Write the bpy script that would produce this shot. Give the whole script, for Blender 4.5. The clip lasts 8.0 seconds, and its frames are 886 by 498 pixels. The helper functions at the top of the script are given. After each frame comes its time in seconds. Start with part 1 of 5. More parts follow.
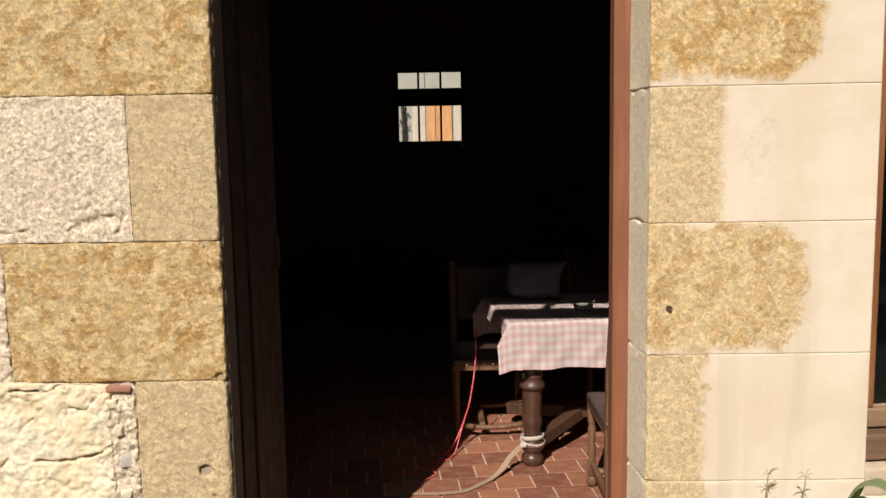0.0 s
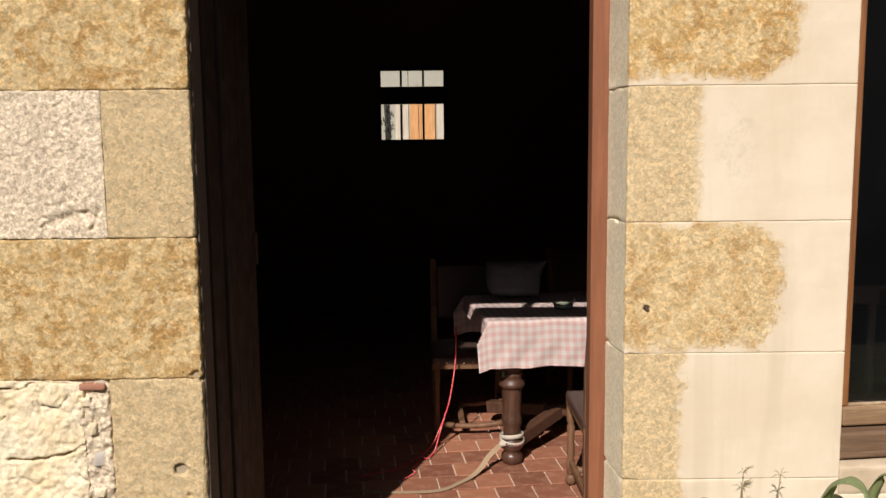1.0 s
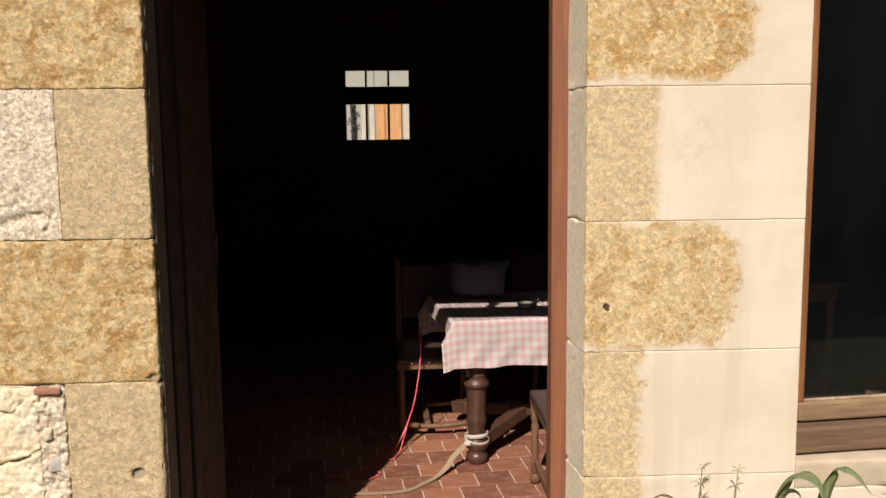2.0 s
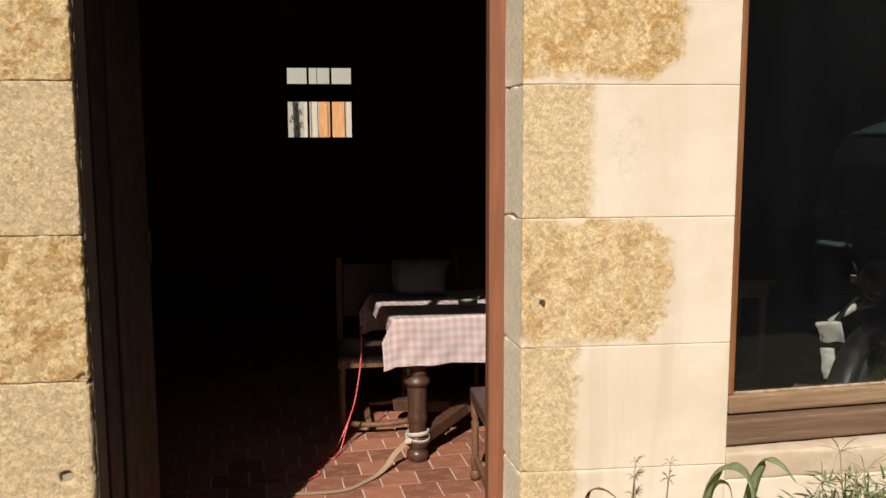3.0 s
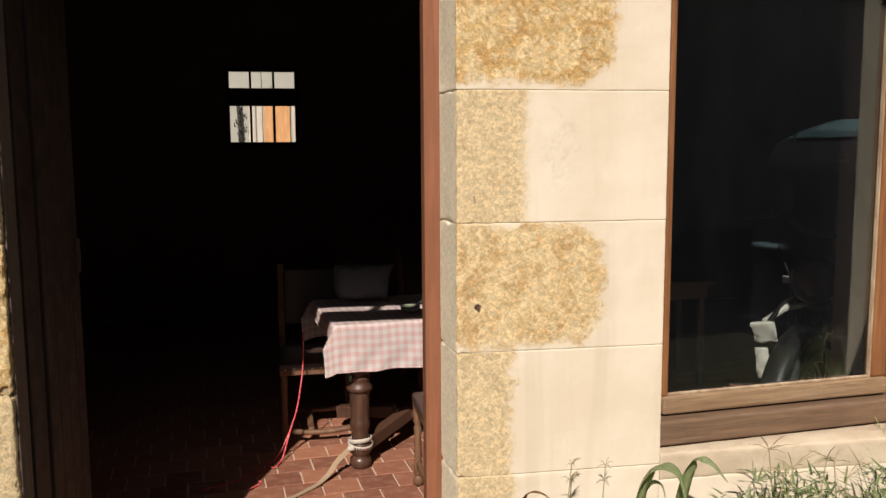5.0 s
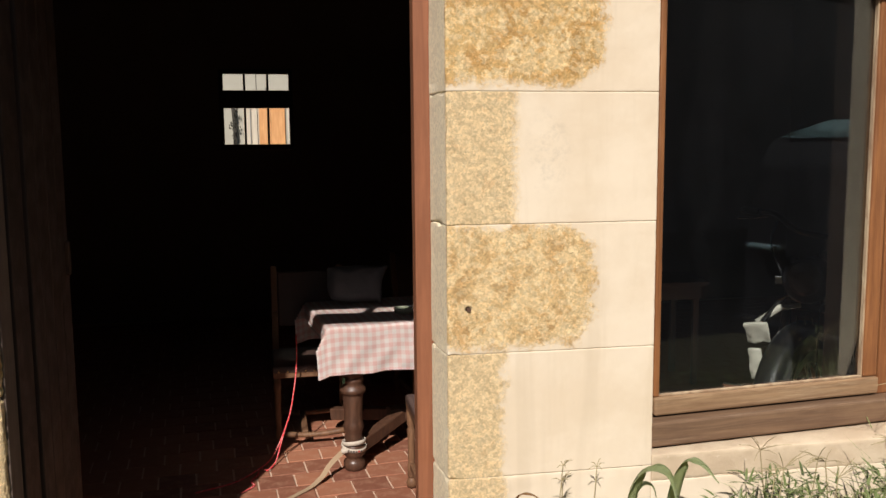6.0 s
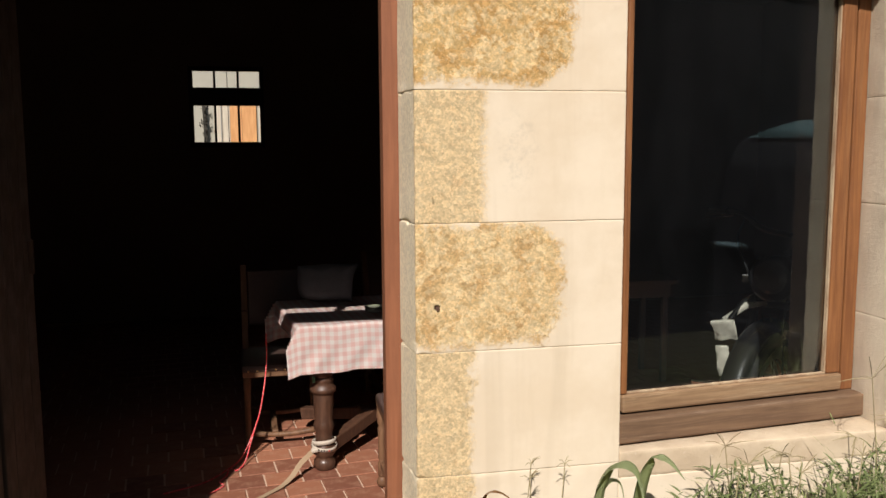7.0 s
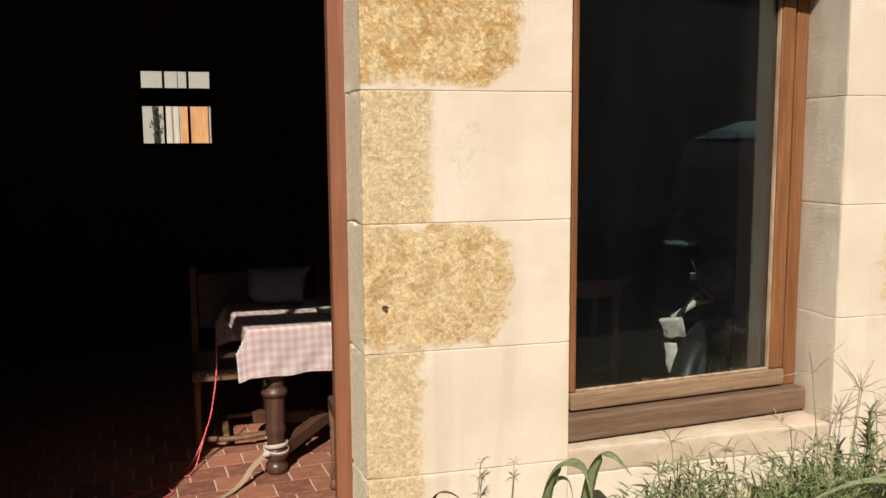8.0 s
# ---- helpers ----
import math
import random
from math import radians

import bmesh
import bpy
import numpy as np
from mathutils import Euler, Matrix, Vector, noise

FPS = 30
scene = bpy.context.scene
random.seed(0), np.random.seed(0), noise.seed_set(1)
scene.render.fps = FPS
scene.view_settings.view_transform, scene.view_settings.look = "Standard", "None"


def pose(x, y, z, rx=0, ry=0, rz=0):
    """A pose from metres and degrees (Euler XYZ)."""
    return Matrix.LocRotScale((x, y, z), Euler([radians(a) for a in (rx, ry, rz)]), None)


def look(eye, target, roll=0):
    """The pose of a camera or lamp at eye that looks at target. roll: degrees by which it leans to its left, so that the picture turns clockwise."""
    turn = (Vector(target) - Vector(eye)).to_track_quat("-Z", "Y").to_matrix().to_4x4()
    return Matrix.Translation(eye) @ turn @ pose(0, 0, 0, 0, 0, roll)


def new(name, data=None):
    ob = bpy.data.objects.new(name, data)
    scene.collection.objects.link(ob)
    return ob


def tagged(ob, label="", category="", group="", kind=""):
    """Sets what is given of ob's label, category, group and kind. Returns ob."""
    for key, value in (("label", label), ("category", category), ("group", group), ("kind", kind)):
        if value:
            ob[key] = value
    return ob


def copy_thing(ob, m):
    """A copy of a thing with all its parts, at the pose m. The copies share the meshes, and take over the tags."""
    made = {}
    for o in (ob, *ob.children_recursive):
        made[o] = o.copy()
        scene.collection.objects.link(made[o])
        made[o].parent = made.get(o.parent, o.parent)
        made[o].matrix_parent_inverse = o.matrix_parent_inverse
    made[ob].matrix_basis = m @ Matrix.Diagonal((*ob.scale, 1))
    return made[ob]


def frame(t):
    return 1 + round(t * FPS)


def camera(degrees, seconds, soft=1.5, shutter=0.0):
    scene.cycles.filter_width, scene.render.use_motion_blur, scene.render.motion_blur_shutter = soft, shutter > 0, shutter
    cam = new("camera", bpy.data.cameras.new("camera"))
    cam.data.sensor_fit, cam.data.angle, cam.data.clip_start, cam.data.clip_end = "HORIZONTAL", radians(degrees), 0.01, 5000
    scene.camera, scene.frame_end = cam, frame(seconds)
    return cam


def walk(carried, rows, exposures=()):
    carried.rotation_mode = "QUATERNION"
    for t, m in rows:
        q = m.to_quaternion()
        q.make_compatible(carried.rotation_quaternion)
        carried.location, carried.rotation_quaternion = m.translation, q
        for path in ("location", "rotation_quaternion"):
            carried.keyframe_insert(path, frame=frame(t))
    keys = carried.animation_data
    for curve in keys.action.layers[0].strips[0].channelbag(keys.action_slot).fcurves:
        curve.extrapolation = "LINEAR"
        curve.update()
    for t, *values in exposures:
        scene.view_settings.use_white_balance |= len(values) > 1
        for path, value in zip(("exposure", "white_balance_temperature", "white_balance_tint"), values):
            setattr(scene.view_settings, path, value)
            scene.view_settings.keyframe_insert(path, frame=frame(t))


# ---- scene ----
cam = camera(55.5, 8.0)
PATH = [
    (0, (-0.574, -2.516, 1.678), (-0.607, -0.53, 1.44), -1.0),
    (0.5, (-0.565, -2.512, 1.675), (-0.577, -0.526, 1.44), -0.7),
    (1, (-0.557, -2.509, 1.674), (-0.551, -0.524, 1.433), -0.6),
    (2.5, (-0.521, -2.507, 1.672), (-0.38, -0.526, 1.43), -0.5),
    (3, (-0.51, -2.507, 1.665), (-0.299, -0.533, 1.421), -0.2),
    (3.5, (-0.502, -2.505, 1.664), (-0.23, -0.538, 1.427), 0.1),
    (4, (-0.497, -2.506, 1.664), (-0.191, -0.543, 1.433), 0.3),
    (4.5, (-0.479, -2.506, 1.668), (-0.159, -0.546, 1.433), -0.1),
    (6, (-0.441, -2.506, 1.668), (-0.106, -0.548, 1.437), -0.5),
    (6.5, (-0.437, -2.511, 1.666), (-0.078, -0.557, 1.436), -0.4),
    (7, (-0.426, -2.508, 1.668), (-0.029, -0.561, 1.433), -0.3),
    (7.5, (-0.412, -2.51, 1.668), (0.034, -0.575, 1.433), -0.5),
    (8, (-0.398, -2.512, 1.666), (0.098, -0.589, 1.433), -0.4),
]
walk(cam, [(t, look(eye, target, roll)) for t, eye, target, roll in PATH])

# ---- world, sun and exposure ----
SUN_EL, SUN_AZ = radians(41), radians(19)
world = bpy.data.worlds.new("sky")
scene.world = world
world.use_nodes = True
wn = world.node_tree.nodes
sky = wn.new("ShaderNodeTexSky")
sky.sky_type = "NISHITA"
sky.sun_disc = False
sky.sun_elevation, sky.sun_rotation = SUN_EL, math.pi + SUN_AZ
world.node_tree.links.new(sky.outputs[0], wn["Background"].inputs[0])
wn["Background"].inputs[1].default_value = 0.05
sun_data = bpy.data.lights.new("sun", "SUN")
sun_data.energy, sun_data.angle, sun_data.color = 5.0, radians(0.5), (1.0, 0.93, 0.87)
sun = new("sun", sun_data)
to_sun = Vector((-math.sin(SUN_AZ) * math.cos(SUN_EL), -math.cos(SUN_AZ) * math.cos(SUN_EL), math.sin(SUN_EL)))
sun.matrix_world = look(to_sun * 20, (0, 0, 0))
scene.view_settings.exposure = 0.17


# ---- material tools ----
class Mat:
    """A node material with short calls for its nodes."""

    def __init__(self, name, rough=0.85, metal=0.0, spec=0.3):
        self.m = bpy.data.materials.new(name)
        self.m.use_nodes = True
        self.t = self.m.node_tree
        self.b = self.t.nodes["Principled BSDF"]
        self.b.inputs["Roughness"].default_value = rough
        self.b.inputs["Metallic"].default_value = metal
        self.b.inputs["Specular IOR Level"].default_value = spec
        self.co = self.node("ShaderNodeTexCoord").outputs["Object"]

    def node(self, kind, **props):
        n = self.t.nodes.new(kind)
        for k, v in props.items():
            setattr(n, k, v)
        return n

    def put(self, socket, v):
        if isinstance(v, bpy.types.NodeSocket):
            self.t.links.new(v, socket)
        elif isinstance(v, tuple) and len(v) == 3 and socket.type == "RGBA":
            socket.default_value = (*v, 1)
        else:
            socket.default_value = v

    def scaled(self, s, co=None):
        n = self.node("ShaderNodeMapping")
        self.put(n.inputs[0], co or self.co)
        n.inputs["Scale"].default_value = s if isinstance(s, tuple) else (s, s, s)
        return n.outputs[0]

    def noise(self, scale, detail=4, rough=0.6, co=None, warp=0.0):
        n = self.node("ShaderNodeTexNoise")
        self.put(n.inputs["Vector"], co or self.co)
        for k, v in (("Scale", scale), ("Detail", detail), ("Roughness", rough), ("Distortion", warp)):
            n.inputs[k].default_value = v
        return n.outputs["Fac"]

    def cells(self, scale, co=None, feature="F1"):
        n = self.node("ShaderNodeTexVoronoi", feature=feature)
        self.put(n.inputs["Vector"], co or self.co)
        n.inputs["Scale"].default_value = scale
        return n.outputs["Distance"]

    def grains(self, scale, wobble=0.006):
        """A random value for each crisp, irregular grain."""
        n = self.node("ShaderNodeTexNoise")
        self.put(n.inputs["Vector"], self.co)
        n.inputs["Scale"].default_value, n.inputs["Detail"].default_value = scale * 1.3, 3
        v = self.node("ShaderNodeVectorMath", operation="SCALE")
        self.t.links.new(n.outputs["Color"], v.inputs[0])
        v.inputs["Scale"].default_value = wobble * 150 / scale
        a = self.node("ShaderNodeVectorMath", operation="ADD")
        self.put(a.inputs[0], self.co)
        self.t.links.new(v.outputs[0], a.inputs[1])
        c = self.node("ShaderNodeTexVoronoi")
        self.t.links.new(a.outputs[0], c.inputs["Vector"])
        c.inputs["Scale"].default_value = scale
        k = self.node("ShaderNodeSeparateColor")
        self.t.links.new(c.outputs["Color"], k.inputs[0])
        return k.outputs[0]

    def speckled(self, c, scale, lo, hi):
        """Colour c made darker and lighter grain by grain."""
        g = self.ramp(self.grains(scale), 0.0, 1.0, lo, hi)
        n = self.node("ShaderNodeVectorMath", operation="SCALE")
        self.t.links.new(c, n.inputs[0])
        self.t.links.new(g, n.inputs["Scale"])
        return n.outputs[0]

    def ramp(self, f, a, b, lo=0.0, hi=1.0):
        n = self.node("ShaderNodeMapRange", interpolation_type="SMOOTHSTEP")
        for i, v in enumerate((f, a, b, lo, hi)):
            self.put(n.inputs[i], v)
        return n.outputs[0]

    def calc(self, op, a, b=0.0):
        n = self.node("ShaderNodeMath", operation=op)
        self.put(n.inputs[0], a)
        self.put(n.inputs[1], b)
        return n.outputs[0]

    def mix(self, f, a, b, blend="MIX"):
        n = self.node("ShaderNodeMix", data_type="RGBA", blend_type=blend)
        self.put(n.inputs[0], f)
        self.put(n.inputs[6], a)
        self.put(n.inputs[7], b)
        return n.outputs[2]

    def axis(self, i):
        n = self.node("ShaderNodeSeparateXYZ")
        self.put(n.inputs[0], self.co)
        return n.outputs[i]

    def random(self):
        return self.node("ShaderNodeObjectInfo").outputs["Random"]

    def colour(self, c):
        self.put(self.b.inputs["Base Color"], c)
        return self

    def gloss(self, r):
        self.put(self.b.inputs["Roughness"], r)
        return self

    def bump(self, f, dist, strength=1.0):
        n = self.node("ShaderNodeBump")
        n.inputs["Strength"].default_value = strength
        n.inputs["Distance"].default_value = dist
        self.put(n.inputs["Height"], f)
        old = self.b.inputs["Normal"]
        if old.is_linked:
            self.t.links.new(old.links[0].from_socket, n.inputs["Normal"])
        self.t.links.new(n.outputs[0], old)
        return self


CREAM, CREAM_2 = (0.72, 0.615, 0.472), (0.66, 0.545, 0.40)


def weathered(m, tint=0.0):
    """Colour of old limestone with ochre lichen, pale worn spots and dark pits."""
    ochre = m.mix(m.ramp(m.noise(8, 7, 0.7, warp=0.5), 0.4, 0.62), (0.66, 0.44, 0.19), (0.55, 0.315, 0.11))
    pale = m.mix(m.noise(6, 4), (0.83, 0.62, 0.33), (0.76, 0.54, 0.26))
    mask = m.ramp(m.noise(13, 13, 0.78, warp=0.3), 0.485 + tint, 0.535 + tint)
    c = m.mix(mask, ochre, pale)
    c = m.mix(m.ramp(m.noise(13, 8, 0.75), 0.62, 0.74, 0, 0.25), c, (0.54, 0.43, 0.29))
    c = m.mix(m.ramp(m.noise(3.2, 6, 0.7), 0.5, 0.68, 0, 0.4), c, (0.52, 0.32, 0.13))
    c = m.mix(m.ramp(m.noise(42, 11, 0.85, warp=0.8), 0.55, 0.62, 0, 0.55), c, (0.88, 0.74, 0.48))
    c = m.mix(m.ramp(m.noise(170, 5, 0.8), 0.56, 0.66, 0, 0.45), c, (0.40, 0.26, 0.11))
    c = m.mix(m.ramp(m.noise(60, 9, 0.85, warp=0.4), 0.61, 0.67, 0, 0.65), c, (0.26, 0.16, 0.07))
    c = m.mix(m.ramp(m.calc("ADD", m.grains(62), m.calc("MULTIPLY", m.noise(11, 5, 0.7), 0.9)), 1.10, 1.25, 0, 0.3), c, (0.88, 0.74, 0.47))
    if tint < -0.011:
        c = m.mix(0.6 if tint < -0.05 else 0.22, c, (0.70, 0.54, 0.33))
    return m.speckled(m.speckled(c, 80, 0.91, 1.16), 180, 0.90, 1.18)


def pitted(m, amount=1.0):
    """Height of a dressed but pitted stone face."""
    h = m.calc("ADD", m.calc("ADD", m.noise(110, 8, 0.85), m.calc("MULTIPLY", m.grains(80), 0.16)), m.calc("MULTIPLY", m.ramp(m.noise(60, 9, 0.85, warp=0.4), 0.58, 0.68, 0, 1), -0.7))
    return m.calc("MULTIPLY", m.calc("SUBTRACT", h, 0.5), amount)


def old_stone(name, tint=0.0):
    m = Mat(name, 0.9, spec=0.2)
    m.colour(weathered(m, tint))
    return m.bump(pitted(m), 0.010, 1.0).m


def cream(m):
    """Colour of smooth, newly dressed limestone with faint run-off streaks."""
    c = m.mix(m.ramp(m.noise(3.0, 5, 0.6), 0.35, 0.65), CREAM, CREAM_2)
    streak = m.noise(6, 5, 0.6, co=m.scaled((1.6, 1.0, 0.22)))
    c = m.mix(m.ramp(streak, 0.52, 0.75, 0, 0.4), c, (0.56, 0.46, 0.32))
    spots = m.ramp(m.noise(42, 8, 0.8), 0.60, 0.72, 0, 0.3)
    c = m.mix(spots, c, (0.52, 0.41, 0.27))
    drip = m.noise(3.1, 4, 0.6, co=m.scaled((2.2, 1.0, 0.16)), warp=0.3)
    return m.mix(m.ramp(drip, 0.57, 0.70, 0, 0.24), c, (0.50, 0.41, 0.29))


def stained_stone(name, x1, z0, z1, ragged=0.05, tint=0.0, x0=-1.0, smudge=None):
    """Cream dressed stone whose part up to x1 is still covered by old ochre weathering with a ragged, rounded limit."""
    m = Mat(name, 0.88, spec=0.2)
    wob = m.calc("MULTIPLY", m.calc("SUBTRACT", m.noise(13, 7, 0.7), 0.5), ragged * 3.2)
    x, z = m.axis(0), m.axis(2)
    dx = m.calc("MAXIMUM", m.calc("SUBTRACT", m.calc("ABSOLUTE", m.calc("SUBTRACT", x, (x0 + x1) / 2)), (x1 - x0) / 2 - 0.12), 0.0)
    mid, half = (z0 + z1) / 2, (z1 - z0) / 2
    dz = m.calc("MAXIMUM", m.calc("SUBTRACT", m.calc("ABSOLUTE", m.calc("SUBTRACT", z, mid)), half - 0.11), 0.0)
    d = m.calc("SQRT", m.calc("ADD", m.calc("MULTIPLY", dx, dx), m.calc("MULTIPLY", dz, dz)))
    d = m.calc("ADD", d, wob)
    d = m.calc("ADD", d, m.calc("MULTIPLY", m.calc("SUBTRACT", m.noise(75, 8, 0.8), 0.5), 0.11))
    f = m.ramp(d, 0.088, 0.132, 1.0, 0.0)
    clean = cream(m)
    if smudge:
        sx, sz, sr = smudge
        near = m.calc("SQRT", m.calc("ADD", m.calc("POWER", m.calc("ABSOLUTE", m.calc("SUBTRACT", x, sx)), 2.0), m.calc("MULTIPLY", m.calc("POWER", m.calc("ABSOLUTE", m.calc("SUBTRACT", z, sz)), 2.0), 0.3)))
        blot = m.calc("MULTIPLY", m.ramp(near, sr * 0.3, sr, 1.0, 0.0), m.ramp(m.noise(17, 9, 0.8), 0.45, 0.66, 0, 0.4))
        clean = m.mix(blot, clean, (0.40, 0.35, 0.28))
    face = m.mix(f, clean, weathered(m, tint))
    # Reveal side gets a paler colour to lift it under the grazing sun.
    dressed = m.mix(m.noise(20, 8, 0.75), (0.94, 0.83, 0.62), (0.82, 0.70, 0.50))
    m.colour(m.mix(m.ramp(m.axis(1), 0.006, 0.018, 0, 0.9), face, m.speckled(dressed, 110, 0.9, 1.1)))
    return m.bump(pitted(m, m.calc("ADD", m.calc("MULTIPLY", f, 0.95), 0.05)), 0.007, 1.0).m


def wood(name, a, b, rough=0.6, grain=(40, 40, 3), spec=0.3, wear=None):
    m = Mat(name, rough, spec=spec)
    co = m.scaled(grain)
    g = m.noise(1.0, 6, 0.65, co=co, warp=0.4)
    c = m.mix(m.ramp(g, 0.3, 0.7), a, b)
    c = m.mix(m.ramp(m.noise(4, 4), 0.4, 0.75, 0, 0.5), c, b)
    if wear:
        c = m.mix(m.ramp(m.noise(0.5, 8, 0.75, co=co), 0.5, 0.75, 0, 0.7), c, wear)
        c = m.mix(m.ramp(m.noise(60, 7, 0.75), 0.66, 0.76, 0, 0.5), c, wear)
    m.colour(c)
    return m.bump(g, 0.002, 0.5).gloss(m.ramp(m.noise(12, 4), 0.3, 0.7, rough - 0.12, min(1, rough + 0.12))).m


M = {}
M["stone_a"] = old_stone("ochre_limestone", -0.01)
M["stone_b"] = old_stone("pale_limestone", -0.09)
M["pier_1"] = stained_stone("stained_stone_upper", 0.50, 1.87, 2.75, 0.05, 0.02)
M["pier_2"] = stained_stone("stained_stone_second", 0.225, 1.30, 2.0, 0.02, -0.07, smudge=(0.32, 1.66, 0.10))
M["pier_3"] = stained_stone("stained_stone_third", 0.475, 1.06, 1.44, 0.045, -0.012)
M["pier_4"] = stained_stone("stained_stone_fourth", 0.185, -0.50, 1.25, 0.05, -0.09)
M["right_stone"] = stained_stone("stained_stone_right", 2.4, 1.11, 1.37, 0.07, -0.012, 1.87)
m = Mat("cream_limestone", 0.85, spec=0.2)
m.colour(cream(m))
M["cream"] = m.bump(m.noise(90, 6, 0.7), 0.0014, 0.5).m
m = Mat("grey_limestone", 0.9, spec=0.15)
c = m.mix(m.ramp(m.noise(7, 6, 0.65, co=m.scaled((1, 1, 0.35))), 0.35, 0.7), (0.68, 0.585, 0.45), (0.55, 0.465, 0.355))
m.colour(m.mix(m.ramp(m.noise(60, 7, 0.75), 0.6, 0.7, 0, 0.5), c, (0.30, 0.25, 0.19)))
M["grey"] = m.bump(m.noise(70, 8, 0.75), 0.005, 0.8).m
m = Mat("ledge_stone", 0.85, spec=0.2)
c = m.mix(m.ramp(m.noise(6, 6), 0.35, 0.65), (0.60, 0.49, 0.35), (0.50, 0.39, 0.27))
m.colour(m.mix(m.ramp(m.noise(40, 7, 0.75), 0.58, 0.7, 0, 0.5), c, (0.68, 0.60, 0.48)))
M["ledge"] = m.bump(m.noise(60, 7, 0.7), 0.004, 0.6).m
m = Mat("lime_mortar", 0.95, spec=0.1)
m.colour(m.mix(m.noise(30, 6), (0.50, 0.42, 0.30), (0.36, 0.29, 0.20)))
M["mortar"] = m.bump(m.noise(80, 8, 0.8), 0.01, 0.8).m
m = Mat("roughcast", 0.95, spec=0.1)
c = m.mix(m.ramp(m.noise(90, 9, 0.85), 0.42, 0.58), (0.66, 0.52, 0.37), (0.86, 0.73, 0.55))
c = m.mix(m.ramp(m.noise(6, 6, 0.7), 0.45, 0.7, 0, 0.5), c, (0.66, 0.53, 0.40))
m.colour(m.mix(m.ramp(m.noise(85, 8, 0.85), 0.60, 0.67, 0, 0.75), c, (0.26, 0.19, 0.13)))
_ = m.colour(m.speckled(m.speckled(m.b.inputs["Base Color"].links[0].from_socket, 95, 0.74, 1.08), 210, 0.76, 1.1))
M["roughcast"] = m.bump(m.noise(130, 7, 0.8), 0.004, 0.8).m
m = Mat("rubble_stone", 0.9, spec=0.15)
c = m.mix(m.ramp(m.noise(7, 7, 0.7), 0.4, 0.65), (0.90, 0.78, 0.57), (0.80, 0.63, 0.39))
c = m.mix(m.ramp(m.noise(25, 10, 0.8), 0.57, 0.68, 0, 0.5), c, (0.52, 0.37, 0.21))
m.colour(m.speckled(c, 90, 0.86, 1.06))
M["rubble"] = m.bump(m.noise(70, 8, 0.8), 0.006, 0.9).m
M["oak"] = wood("weathered_oak_frame", (0.27, 0.115, 0.043), (0.15, 0.058, 0.023), 0.5, (50, 50, 2.5), wear=(0.36, 0.19, 0.085))
M["grey_oak"] = wood("grey_weathered_oak", (0.33, 0.215, 0.12), (0.18, 0.105, 0.058), 0.75, (2.5, 50, 50), spec=0.2, wear=(0.50, 0.38, 0.24))
M["sill_oak"] = wood("dark_weathered_sill", (0.205, 0.127, 0.075), (0.115, 0.068, 0.042), 0.75, (2.5, 50, 50), spec=0.2, wear=(0.31, 0.22, 0.15))
M["putty"] = wood("old_putty", (0.44, 0.34, 0.22), (0.24, 0.15, 0.09), 0.8, (30, 30, 8))
M["red_wood"] = wood("red_brown_painted_post", (0.27, 0.105, 0.052), (0.20, 0.076, 0.038), 0.6, (45, 45, 3))
M["door_wood"] = wood("dark_door_boards", (0.055, 0.032, 0.022), (0.03, 0.018, 0.013), 0.65, (60, 60, 3))
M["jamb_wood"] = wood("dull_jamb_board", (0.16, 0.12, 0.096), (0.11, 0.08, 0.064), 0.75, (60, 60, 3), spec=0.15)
M["walnut"] = wood("dark_walnut", (0.10, 0.048, 0.028), (0.055, 0.026, 0.016), 0.42, (40, 40, 6), 0.5)
M["chair_wood"] = wood("worn_chair_oak", (0.20, 0.105, 0.055), (0.11, 0.055, 0.03), 0.55, (40, 40, 8), wear=(0.27, 0.16, 0.09))
# Plaster colour set low so that the room stays nearly black.
m = Mat("dark_plaster", 0.95, spec=0.1)
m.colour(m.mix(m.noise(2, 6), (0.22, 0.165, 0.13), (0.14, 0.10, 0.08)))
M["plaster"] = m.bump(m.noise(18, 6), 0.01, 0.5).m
m = Mat("dry_earth", 0.95, spec=0.1)
m.colour(m.mix(m.noise(12, 8), (0.13, 0.115, 0.065), (0.07, 0.07, 0.04)))
M["earth"] = m.bump(m.noise(40, 8), 0.02, 0.8).m
m = Mat("terracotta_tile", 0.62, spec=0.35)
tone = m.random()
c = m.mix(tone, (0.36, 0.15, 0.085), (0.19, 0.072, 0.044))
c = m.mix(m.ramp(m.noise(14, 7, 0.7), 0.46, 0.72, 0, 0.6), c, (0.44, 0.25, 0.16))
c = m.mix(m.ramp(m.noise(50, 7, 0.7), 0.58, 0.7, 0, 0.5), c, (0.12, 0.05, 0.03))
m.colour(c)
M["tile"] = m.bump(m.noise(60, 6), 0.003, 0.6).m
m = Mat("tile_mortar", 0.95, spec=0.1)
m.colour(m.mix(m.noise(40, 6), (0.66, 0.48, 0.36), (0.46, 0.31, 0.22)))
M["grout"] = m.m
m = Mat("window_glass", 0.02)
m.t.nodes.remove(m.b)
gl = m.node("ShaderNodeBsdfGlossy")
gl.inputs["Roughness"].default_value = 0.01
tr = m.node("ShaderNodeBsdfTransparent")
tr.inputs[0].default_value = (0.86, 0.90, 0.90, 1)
fr = m.node("ShaderNodeFresnel")
fr.inputs[0].default_value = 1.45
ms = m.node("ShaderNodeMixShader")
m.t.links.new(fr.outputs[0], ms.inputs[0])
m.t.links.new(tr.outputs[0], ms.inputs[1])
m.t.links.new(gl.outputs[0], ms.inputs[2])
dust = m.node("ShaderNodeBsdfDiffuse")
dust.inputs[0].default_value = (0.50, 0.50, 0.54, 1)
